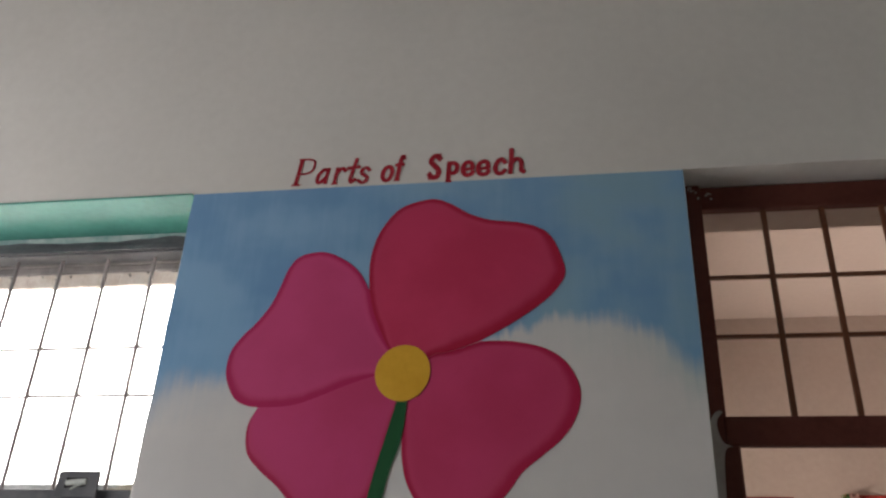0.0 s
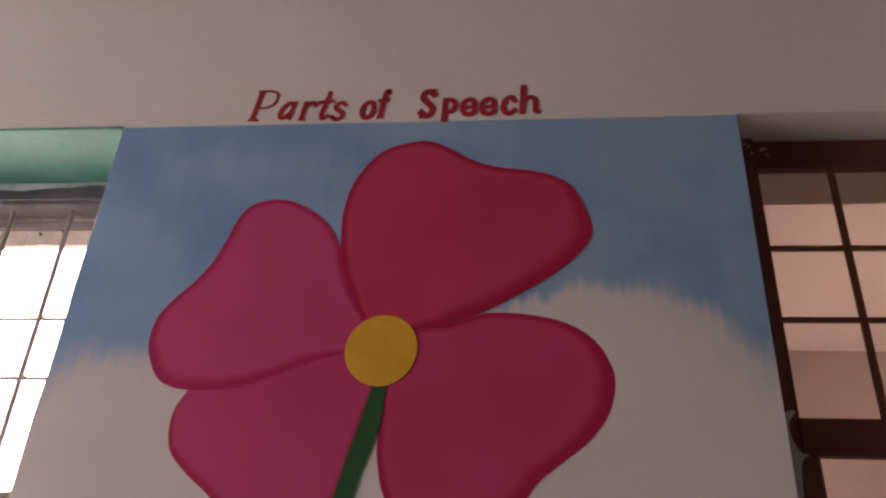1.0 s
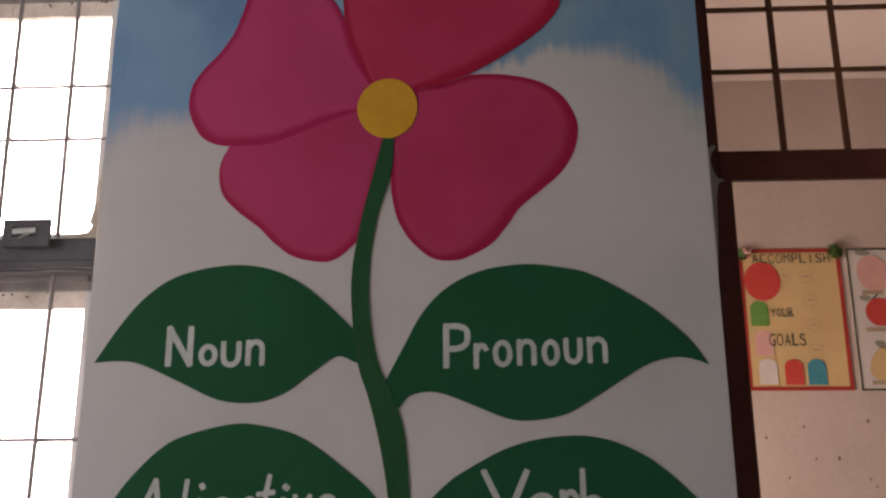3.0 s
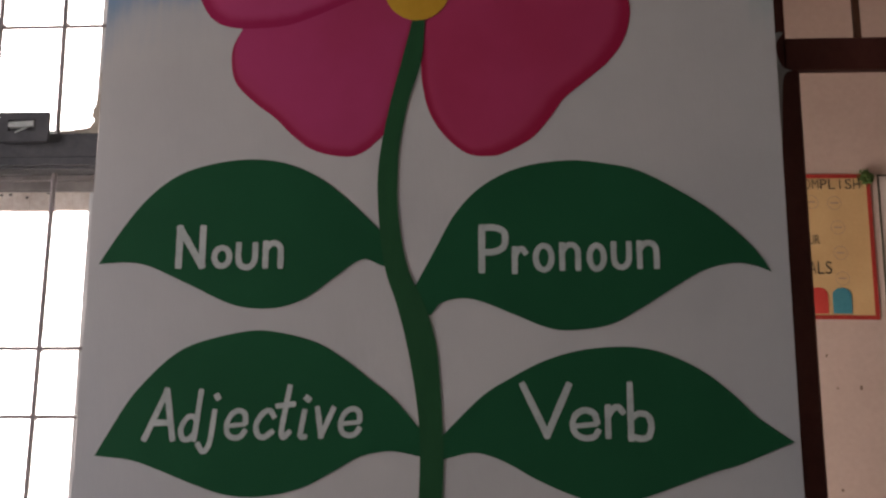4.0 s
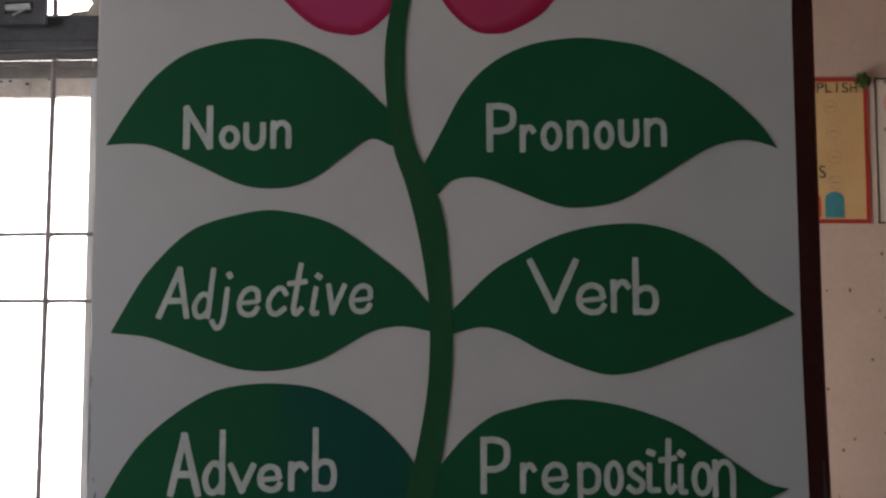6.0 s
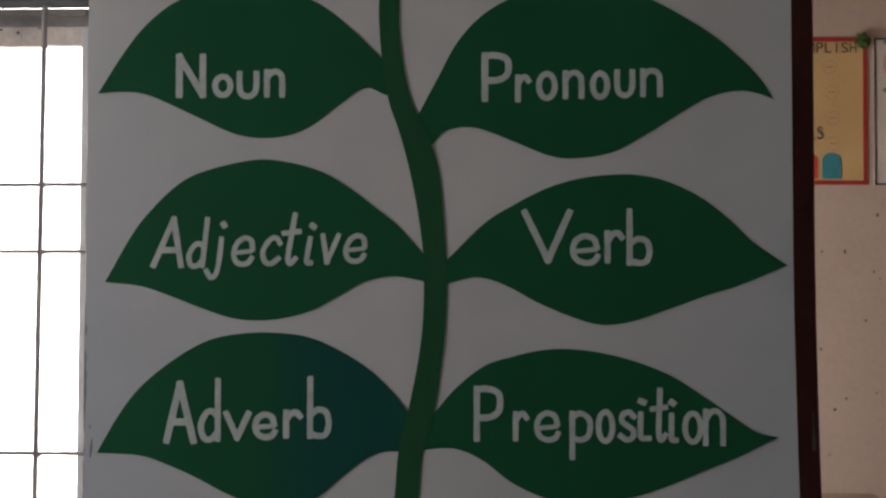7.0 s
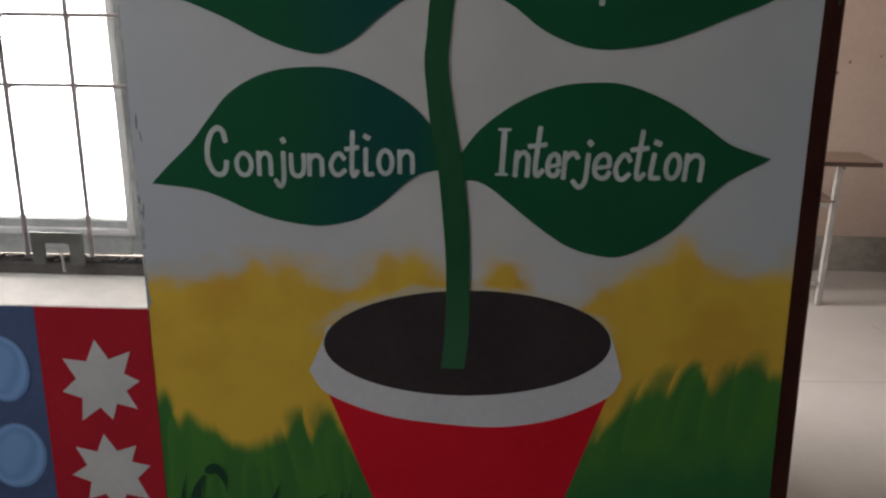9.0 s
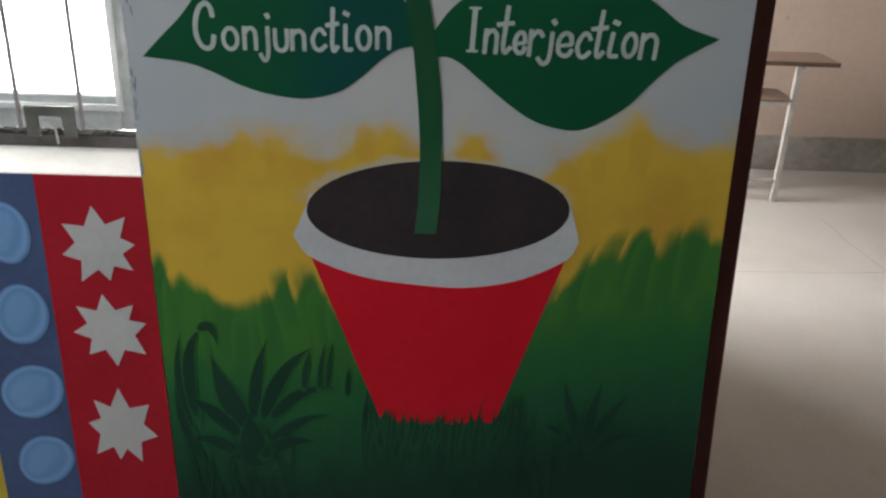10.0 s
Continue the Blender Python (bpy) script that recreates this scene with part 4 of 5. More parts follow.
def crumbs(points, depth, seed):
    """A ragged ridge of plaster: along the points, each with how far it stands out to the left and up."""
    bm, rnd = bmesh.new(), random.Random(seed)
    rows = []
    for x, z, out, up in points:
        o, u = out * rnd.uniform(0.75, 1.25), up * rnd.uniform(0.6, 1.3)
        rows.append([bm.verts.new(c) for c in ((x, 0.1725 - depth, z), (x - o * 0.7, 0.1725 - depth * 0.9, z + u * 0.7), (x - o, 0.1725 - depth * 0.4, z + u), (x - o * 0.9, 0.1715, z + u * 0.8), (x, 0.1715, z))])
    for a, b in zip(rows, rows[1:]):
        for i in range(5):
            j = (i + 1) % 5
            bm.faces.new((a[i], a[j], b[j], b[i]))
    return bm


part("plaster_crumbs", crumbs([(WIN_R - 0.062, 2.237 + 0.009 * i, 0.008 + 0.020 * (1 - i / 15) ** 1.4, 0.0) for i in range(16)], 0.03, 5), M_CRUMB, window_1, "crumbling cream plaster at the reveal")
part("plaster_crumbs", crumbs([(WIN_R - 0.062 - 0.0036 * i, 2.2385, 0.0, 0.018 * (1 - i / 19) ** 0.5 + 0.003) for i in range(19)], 0.03, 6), M_CRUMB, window_1, "crumbling cream plaster on the rail")
upper = part("latch_plate", plate(-0.668, 2.222, 0.078, 0.046, (0.016, 0.058, 0.016, 0.034), 0.118, 0.124), M_STEEL, window_1, "dark grey latch plate")
part("backing", box((-0.664, 0.1245, 2.221), (-0.594, 0.1295, 2.258), 0.002), M_STEEL, upper)
part("bolt", rod((-0.651, 0.121, 2.248), (-0.613, 0.121, 2.250), 0.0056, 8), M_SASH, upper, "worn pale bolt")
part("hook", wire([(-0.622, 0.119, 2.245), (-0.634, 0.118, 2.239), (-0.640, 0.118, 2.236)], 0.0018), M_SASH, upper, "bent wire hook")
lower = part("latch_plate", plate(-0.681, 1.127, 0.082, 0.053, (0.020, 0.061, 0.0, 0.036), 0.118, 0.124), M_LATCH, window_1, "worn olive-grey latch plate")
part("bolt", wire([(-0.650, 0.114, 1.158), (-0.636, 0.113, 1.157), (-0.631, 0.112, 1.150), (-0.630, 0.112, 1.140), (-0.628, 0.110, 1.118)], 0.0021), M_WHITE_STEEL, lower, "bent pale wire hook")
bm = bmesh.new()
r = random.Random(31)
x = WIN_L
while x < WIN_R - 0.02:
    w = r.uniform(0.004, 0.014)
    box_into(bm, (x, 0.1315, 1.1265), (x + w, 0.150, 1.1290 + 0.006 * r.random() ** 2), 0.0006)
    x += w
part("rust_crust", bm, M_RUST, window_1, "blackened crust along the bottom rail")

# ---- doorway frame and transom grille ----
door_1 = tagged(new("door_1"), "open doorway with dark brown frame and barred transom", "doorway", kind="structure")


def post():
    bm = bmesh.new()
    rows = []
    for i in range(25):
        z = 2.292 * i / 24
        l, r = jamb(z) + 0.001, jamb(z) + 0.047
        rows.append([bm.verts.new(c) for c in ((l, 0.05, z), (r - 0.004, 0.05, z), (r, 0.054, z), (r, 0.13, z), (l, 0.13, z))])
    for a, b in zip(rows, rows[1:]):
        for i in range(5):
            j = (i + 1) % 5
            bm.faces.new((a[i], a[j], b[j], b[i]))
    bm.faces.new(rows[0][::-1])
    bm.faces.new(rows[-1])
    return bm


part("post", post(), M_BROWN, door_1, "dark brown wooden post")
part("post", box((0.458, 0.052, 2.292), (0.4885, 0.13, TOP - 0.002), 0.003), M_BROWN, door_1)
part("post", box((DOOR_R - 0.05, 0.05, 0), (DOOR_R - 0.001, 0.13, TOP - 0.002), 0.003), M_BROWN, door_1)
part("head", box((0.4885, 0.06, 2.722), (DOOR_R - 0.05, 0.079, TOP - 0.002), 0.003), M_BROWN, door_1)
part("transom_bar", box((0.484, 0.046, 2.291), (DOOR_R - 0.05, 0.064, 2.338), 0.004), M_BROWN, door_1, "dark brown transom bar")
for i in range(9):
    x = 0.595 + i * 0.0985
    part("weld", box((x + 0.003, 0.062, 2.336), (x + 0.011, 0.07, 2.3415), 0.002), M_BROWN, door_1)
    part("grille_bar", box((x - 0.0046, 0.068, 2.334), (x + 0.0046, 0.076, 2.726), 0.0015), M_GRILLE, door_1)
for z in (2.592, 2.482):
    part("grille_bar", box((0.486, 0.070, z - 0.0035), (DOOR_R - 0.05, 0.078, z + 0.0035), 0.0015), M_GRILLE, door_1)
# plaster smear on the post; the pier's shade is put into its colour
smear = outline([(0.4578, 2.312), (0.4655, 2.336), (0.476, 2.346), (0.4825, 2.344)], [(0.4825, 2.344), (0.4735, 2.332), (0.472, 2.318), (0.4765, 2.300), (0.483, 2.2925), (0.492, 2.2895)],
                [(0.492, 2.2895), (0.483, 2.286), (0.478, 2.272), (0.4755, 2.24), (0.4725, 2.19), (0.467, 2.12), (0.4582, 2.03)], [(0.4582, 2.03), (0.4578, 2.312)])
painted("shaded_smear", smear, 0.0452, M_SHADED_PLASTER, door_1, "smeared plaster beside the frame, shade in its grey")
rnd = random.Random(41)
for i in range(9):
    x, z = 0.465 + rnd.uniform(0, 0.05), 2.752 + rnd.uniform(-0.018, 0.014)
    painted("whitewash_drip", ellipse(x, z, rnd.uniform(0.0015, 0.0045), rnd.uniform(0.0010, 0.0026), rnd.uniform(-0.6, 0.6), 10, 0.25), 0.0515 if x < 0.4875 else 0.0595, M_SHADED_PLASTER, door_1, "splash of whitewash on the frame")
scrape = [Vector(p) for p in ((0.4972, 1.60), (0.4985, 1.601), (0.4995, 1.575), (0.5015, 1.556), (0.5005, 1.548), (0.4975, 1.547), (0.4962, 1.556), (0.4968, 1.575))]
painted("paint_scrape", scrape, 0.0495, M_LATCH, door_1, "pale scrape in the brown paint")

# ---- mural ----
mural = tagged(new("wall_mural"), "wall painting of a potted pink flower with word leaves", "mural")
Y0 = -0.0005
bm = bmesh.new()
rows = []
for i in range(49):
    z = 0.004 + (TOP - 0.006) * i / 48
    rows.append([bm.verts.new((WIN_R + 0.001 + 0.0012 * math.sin(i * 1.7), Y0, z)), bm.verts.new((jamb(z) - 0.0015, Y0, z))])
for a, b in zip(rows, rows[1:]):
    bm.faces.new((a[0], a[1], b[1], b[0]))
part("backdrop_paint", bm, M_MURAL, mural, "blue sky, white cloud, yellow field and green grass")

rnd = random.Random(17)
for i in range(26):
    z = 1.125 + 0.024 * i + rnd.uniform(-0.008, 0.008)
    w, h = rnd.uniform(0.001, 0.005) * (1.6 if i < 8 else 0.8), rnd.uniform(0.006, 0.02)
    pts = []
    for k in range(9):
        a = -math.pi / 2 + math.pi * k / 8
        pts.append(Vector((WIN_R + 0.0008 + w * math.cos(a) * rnd.uniform(0.6, 1.1), z + h * math.sin(a))))
    painted("flaked_edge", pts, Y0 - 0.0001, M_EDGE, mural)
for i in range(7):
    x, z = WIN_R + rnd.uniform(0.003, 0.016), rnd.uniform(1.13, 1.6)
    painted("edge_nick", ellipse(x, z, rnd.uniform(0.0006, 0.0014), rnd.uniform(0.003, 0.016), rnd.uniform(-0.12, 0.12), 10), Y0 - 0.0003, M_EDGE_DARK, mural)

# petals
petal_label = "pink petal with darker brushed rim"
P_TOP = outline([(-0.092, 2.553), (-0.095, 2.604), (-0.088, 2.650), (-0.070, 2.689), (-0.042, 2.719), (0.009, 2.733), (0.043, 2.722), (0.080, 2.698), (0.117, 2.684), (0.163, 2.677), (0.200, 2.665), (0.225, 2.643), (0.243, 2.597), (0.245, 2.568), (0.226, 2.538), (0.194, 2.509), (0.148, 2.478), (0.104, 2.453)],
                [(0.104, 2.453), (0.060, 2.437), (0.022, 2.428), (-0.022, 2.399)], [(-0.022, 2.399), (-0.056, 2.455), (-0.080, 2.508), (-0.092, 2.553)])
P_LEFT = outline([(-0.092, 2.553), (-0.109, 2.584), (-0.133, 2.608), (-0.166, 2.627), (-0.195, 2.632), (-0.227, 2.623), (-0.244, 2.599), (-0.255, 2.563), (-0.267, 2.530), (-0.287, 2.498), (-0.308, 2.474), (-0.326, 2.445), (-0.330, 2.411), (-0.322, 2.383), (-0.305, 2.357), (-0.279, 2.345), (-0.244, 2.343), (-0.200, 2.347), (-0.157, 2.362), (-0.114, 2.380), (-0.067, 2.395), (-0.022, 2.399)],
                 [(-0.022, 2.399), (-0.056, 2.455), (-0.080, 2.508), (-0.092, 2.553)])
P_LOW = outline([(-0.263, 2.343), (-0.275, 2.317), (-0.276, 2.290), (-0.268, 2.263), (-0.244, 2.238), (-0.213, 2.214), (-0.190, 2.191), (-0.164, 2.171), (-0.135, 2.162), (-0.104, 2.161), (-0.078, 2.178), (-0.058, 2.205), (-0.040, 2.277), (-0.026, 2.348), (-0.022, 2.399)],
                [(-0.022, 2.399), (-0.06, 2.415), (-0.114, 2.402), (-0.200, 2.366), (-0.263, 2.343)])
P_RIGHT = outline([(0.104, 2.452), (0.130, 2.453), (0.165, 2.450), (0.208, 2.439), (0.242, 2.416), (0.261, 2.383), (0.265, 2.355), (0.256, 2.320), (0.235, 2.289), (0.205, 2.263), (0.175, 2.238), (0.157, 2.213), (0.132, 2.184), (0.099, 2.165), (0.077, 2.159), (0.045, 2.163), (0.015, 2.188), (-0.005, 2.220), (-0.014, 2.254), (-0.017, 2.285), (-0.018, 2.345), (-0.022, 2.399)],
                  [(-0.022, 2.399), (0.022, 2.428), (0.060, 2.437), (0.104, 2.452)])
for loop, mat, dy, lean in ((P_LOW, PETALS[2], 0.0004, (0.2, -0.4)), (P_RIGHT, PETALS[3], 0.0005, (1.2, -0.4)), (P_LEFT, PETALS[1], 0.0007, (-0.3, -0.9)), (P_TOP, PETALS[0], 0.0009, (1.4, -0.8))):
    painted("petal", loop, Y0 - dy, mat, mural, petal_label, (0.003, 0.007, 0.012, 0.019, 0.027), lean)

# stem: height and both edges
STEM = [
    (2.352, -0.029, -0.012), (2.294, -0.043, -0.0165), (2.233, -0.058, -0.034), (2.174, -0.069, -0.0445), (2.133, -0.073, -0.0465), (2.092, -0.072, -0.046),
    (2.04, -0.067, -0.039), (2.0, -0.059, -0.028), (1.963, -0.046, -0.010), (1.915, -0.033, 0.005), (1.86, -0.022, 0.011), (1.806, -0.015, 0.0145),
    (1.771, -0.014, 0.016), (1.715, -0.0155, 0.014), (1.664, -0.022, 0.009), (1.604, -0.034, 0.0), (1.553, -0.046, -0.014), (1.504, -0.050, -0.019),
    (1.469, -0.053, -0.021), (1.425, -0.049, -0.016), (1.385, -0.044, -0.009), (1.323, -0.033, 0.002), (1.259, -0.026, 0.0105), (1.201, -0.021, 0.014),
    (1.145, -0.019, 0.015), (1.078, -0.020, 0.015), (1.022, -0.025, 0.010),
]
strip(STEM, Y0 - 0.00145, M_STEM, mural, "stem", "curving green stem")
painted("flower_centre", ellipse(-0.0225, 2.3995, 0.0465, 0.0485, wobble=0.012), Y0 - 0.00165, M_YELLOW, mural, "yellow flower centre")

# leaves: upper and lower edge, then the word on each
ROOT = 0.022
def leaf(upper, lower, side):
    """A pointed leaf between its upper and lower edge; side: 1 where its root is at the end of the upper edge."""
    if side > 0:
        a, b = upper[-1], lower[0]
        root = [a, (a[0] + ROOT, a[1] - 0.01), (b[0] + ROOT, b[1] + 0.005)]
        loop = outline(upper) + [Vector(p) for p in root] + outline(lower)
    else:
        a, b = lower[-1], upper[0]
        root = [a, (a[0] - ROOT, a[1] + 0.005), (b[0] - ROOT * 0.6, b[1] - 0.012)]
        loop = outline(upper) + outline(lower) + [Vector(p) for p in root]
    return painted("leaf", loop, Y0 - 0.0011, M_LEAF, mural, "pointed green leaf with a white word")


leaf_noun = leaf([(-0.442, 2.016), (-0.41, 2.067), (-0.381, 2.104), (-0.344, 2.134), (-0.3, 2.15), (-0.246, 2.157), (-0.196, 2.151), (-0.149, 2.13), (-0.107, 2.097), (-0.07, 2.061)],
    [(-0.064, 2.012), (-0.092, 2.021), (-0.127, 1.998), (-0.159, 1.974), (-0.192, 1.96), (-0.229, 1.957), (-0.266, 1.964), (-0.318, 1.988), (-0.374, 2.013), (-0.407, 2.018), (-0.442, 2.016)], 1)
brushed_word("Noun", [(-0.339, -0.299, 2.009, 2.068), (-0.291, -0.263, 2.009, 2.041), (-0.259, -0.229, 2.007, 2.045), (-0.223, -0.195, 2.009, 2.047)], 0.0092, leaf_noun, 0)
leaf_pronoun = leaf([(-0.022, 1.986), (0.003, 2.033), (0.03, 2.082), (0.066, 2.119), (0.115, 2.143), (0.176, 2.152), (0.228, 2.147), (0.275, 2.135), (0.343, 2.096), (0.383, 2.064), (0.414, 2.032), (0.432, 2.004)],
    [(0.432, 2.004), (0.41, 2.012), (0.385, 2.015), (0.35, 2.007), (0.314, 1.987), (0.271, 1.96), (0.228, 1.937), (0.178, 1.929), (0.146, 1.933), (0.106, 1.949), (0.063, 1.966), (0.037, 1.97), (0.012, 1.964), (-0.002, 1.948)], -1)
brushed_word("Pronoun", [(0.06, 0.099, 2.002, 2.067), (0.103, 0.124, 2.001, 2.038), (0.13, 0.158, 2.003, 2.042), (0.164, 0.192, 2.005, 2.043), (0.199, 0.225, 2.004, 2.042), (0.23, 0.257, 2.006, 2.044), (0.263, 0.292, 2.007, 2.045)], 0.0088, leaf_pronoun, 0)
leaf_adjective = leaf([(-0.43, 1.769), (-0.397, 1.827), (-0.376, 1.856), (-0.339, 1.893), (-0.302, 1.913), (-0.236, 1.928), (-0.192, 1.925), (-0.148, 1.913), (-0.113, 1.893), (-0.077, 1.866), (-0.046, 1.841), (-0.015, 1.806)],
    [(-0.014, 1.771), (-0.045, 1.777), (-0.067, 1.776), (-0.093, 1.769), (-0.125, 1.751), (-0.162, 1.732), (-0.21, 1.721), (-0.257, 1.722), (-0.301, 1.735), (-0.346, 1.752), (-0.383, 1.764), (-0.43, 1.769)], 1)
brushed_word("Adjective", [(-0.37, -0.326, 1.787, 1.855), (-0.323, -0.292, 1.787, 1.854), (-0.3, -0.27, 1.772, 1.848), (-0.264, -0.233, 1.789, 1.83), (-0.226, -0.197, 1.79, 1.83), (-0.199, -0.172, 1.79, 1.86), (-0.169, -0.153, 1.79, 1.846), (-0.148, -0.121, 1.792, 1.833), (-0.118, -0.087, 1.793, 1.833)], 0.0081, leaf_adjective, 0.16)
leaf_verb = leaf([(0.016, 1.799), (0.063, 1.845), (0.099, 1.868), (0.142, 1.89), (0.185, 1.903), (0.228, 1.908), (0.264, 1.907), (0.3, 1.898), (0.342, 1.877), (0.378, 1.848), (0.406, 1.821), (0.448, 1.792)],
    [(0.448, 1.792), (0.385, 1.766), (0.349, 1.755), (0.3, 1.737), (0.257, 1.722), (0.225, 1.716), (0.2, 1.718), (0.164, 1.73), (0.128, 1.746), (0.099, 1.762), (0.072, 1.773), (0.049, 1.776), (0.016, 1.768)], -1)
brushed_word("Verb", [(0.111, 0.177, 1.794, 1.864), (0.173, 0.212, 1.791, 1.833), (0.217, 0.243, 1.794, 1.837), (0.245, 0.278, 1.791, 1.865)], 0.009, leaf_verb, 0)
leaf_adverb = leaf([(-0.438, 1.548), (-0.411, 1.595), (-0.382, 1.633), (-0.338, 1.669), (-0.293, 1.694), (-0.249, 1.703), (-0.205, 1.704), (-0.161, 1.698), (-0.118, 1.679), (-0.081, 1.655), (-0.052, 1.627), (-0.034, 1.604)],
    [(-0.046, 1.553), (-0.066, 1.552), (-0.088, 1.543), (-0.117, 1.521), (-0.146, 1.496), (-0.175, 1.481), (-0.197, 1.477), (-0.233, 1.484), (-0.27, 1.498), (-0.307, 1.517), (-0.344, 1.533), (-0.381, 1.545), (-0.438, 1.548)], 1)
brushed_word("Adverb", [(-0.351, -0.307, 1.56, 1.642), (-0.306, -0.276, 1.563, 1.646), (-0.273, -0.236, 1.565, 1.604), (-0.235, -0.202, 1.566, 1.603), (-0.195, -0.169, 1.568, 1.606), (-0.164, -0.132, 1.568, 1.649)], 0.0093, leaf_adverb, 0)
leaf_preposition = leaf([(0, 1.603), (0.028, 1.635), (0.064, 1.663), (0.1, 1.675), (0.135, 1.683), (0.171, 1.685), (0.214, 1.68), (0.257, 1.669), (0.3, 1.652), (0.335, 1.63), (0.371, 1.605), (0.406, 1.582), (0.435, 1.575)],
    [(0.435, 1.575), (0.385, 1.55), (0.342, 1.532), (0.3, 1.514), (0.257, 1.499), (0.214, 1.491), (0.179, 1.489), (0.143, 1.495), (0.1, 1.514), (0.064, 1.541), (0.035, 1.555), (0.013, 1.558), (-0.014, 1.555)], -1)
brushed_word("Preposition", [(0.05, 0.088, 1.566, 1.638), (0.1, 0.121, 1.567, 1.606), (0.127, 0.161, 1.566, 1.607), (0.172, 0.202, 1.544, 1.607), (0.205, 0.23, 1.565, 1.609), (0.233, 0.257, 1.567, 1.609), (0.258, 0.276, 1.568, 1.623), (0.273, 0.297, 1.567, 1.637), (0.297, 0.31, 1.566, 1.622), (0.314, 0.341, 1.565, 1.608), (0.34, 0.369, 1.563, 1.611)], 0.0084, leaf_preposition, 0)
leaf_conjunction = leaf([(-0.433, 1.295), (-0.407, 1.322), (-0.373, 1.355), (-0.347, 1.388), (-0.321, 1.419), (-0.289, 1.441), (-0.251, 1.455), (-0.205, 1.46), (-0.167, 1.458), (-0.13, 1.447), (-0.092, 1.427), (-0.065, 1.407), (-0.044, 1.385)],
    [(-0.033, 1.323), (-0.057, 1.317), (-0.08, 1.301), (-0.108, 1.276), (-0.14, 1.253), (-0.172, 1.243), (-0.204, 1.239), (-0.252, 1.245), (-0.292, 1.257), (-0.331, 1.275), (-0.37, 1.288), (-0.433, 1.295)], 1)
brushed_word("Conjunction", [(-0.355, -0.322, 1.307, 1.379), (-0.315, -0.288, 1.307, 1.344), (-0.284, -0.261, 1.309, 1.345), (-0.261, -0.242, 1.292, 1.364), (-0.239, -0.215, 1.307, 1.343), (-0.214, -0.19, 1.31, 1.343), (-0.184, -0.159, 1.31, 1.346), (-0.162, -0.141, 1.309, 1.376), (-0.136, -0.121, 1.311, 1.371), (-0.118, -0.093, 1.313, 1.352), (-0.089, -0.065, 1.316, 1.351)], 0.0076, leaf_conjunction, 0)
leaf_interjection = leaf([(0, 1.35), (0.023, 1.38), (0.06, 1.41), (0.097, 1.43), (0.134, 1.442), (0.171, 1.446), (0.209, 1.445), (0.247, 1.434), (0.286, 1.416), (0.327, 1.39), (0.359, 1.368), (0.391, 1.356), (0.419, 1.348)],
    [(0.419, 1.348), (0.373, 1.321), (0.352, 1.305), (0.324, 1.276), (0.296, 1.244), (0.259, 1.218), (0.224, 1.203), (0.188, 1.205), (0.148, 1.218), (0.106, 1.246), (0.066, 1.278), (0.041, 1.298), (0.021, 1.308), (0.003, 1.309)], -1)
brushed_word("Interjection", [(0.0435, 0.0675, 1.317, 1.383), (0.0695, 0.0935, 1.315, 1.353), (0.0885, 0.1155, 1.315, 1.387), (0.1135, 0.1355, 1.315, 1.352), (0.1355, 0.1605, 1.313, 1.354), (0.1495, 0.1775, 1.3, 1.369), (0.1775, 0.2045, 1.313, 1.353), (0.2065, 0.2315, 1.312, 1.353), (0.2275, 0.2535, 1.313, 1.385), (0.2545, 0.2715, 1.314, 1.371), (0.2745, 0.2995, 1.315, 1.355), (0.3005, 0.3295, 1.314, 1.354)], 0.008, leaf_interjection, 0.06)
title = dict(material=M_TITLE, label="dark red painted title word", name="title_word", y=Y0 - 0.0003)
brushed_word("Parts", [(-0.265, -0.218, 2.777, 2.839), (-0.217, -0.189, 2.778, 2.815), (-0.187, -0.157, 2.776, 2.815), (-0.158, -0.131, 2.776, 2.834), (-0.136, -0.110, 2.774, 2.814)], 0.0085, mural, 0.2, **title)
brushed_word("of", [(-0.091, -0.065, 2.775, 2.814), (-0.067, -0.044, 2.777, 2.836)], 0.0098, mural, 0.14, **title)
brushed_word("Speech", [(-0.003, 0.026, 2.775, 2.834), (0.030, 0.058, 2.768, 2.815), (0.060, 0.087, 2.777, 2.815), (0.088, 0.116, 2.777, 2.815), (0.120, 0.146, 2.777, 2.817), (0.148, 0.180, 2.779, 2.837)], 0.0104, mural, 0.04, **title)

# pot
pot = painted("flower_pot", outline([(-0.203, 1.0), (-0.077, 0.652)], [(-0.077, 0.652), (0.02, 0.646), (0.126, 0.655)], [(0.126, 0.655), (0.230, 1.0)], [(0.230, 1.0), (0.02, 1.01), (-0.203, 1.0)]), Y0 - 0.0003, M_POT, mural, "tapered red flower pot")
painted("pot_rim", outline([(-0.194, 1.085), (-0.2, 1.062), (-0.222, 1.012)], [(-0.222, 1.012), (-0.194, 0.974), (-0.111, 0.941), (-0.017, 0.928), (0.068, 0.926), (0.152, 0.943), (0.224, 0.98), (0.244, 1.013)],
                           [(0.244, 1.013), (0.227, 1.07), (0.218, 1.09)], [(0.218, 1.09), (0.012, 1.1), (-0.194, 1.085)]), Y0 - 0.00055, M_RIM, pot, "white rim of the pot")
painted("soil", ellipse(0.0125, 1.062, 0.211, 0.0845, 0.03), Y0 - 0.00085, M_SOIL, pot, "near-black soil")

# painted grass strokes
rnd = random.Random(21)


LAYER = [0.0]


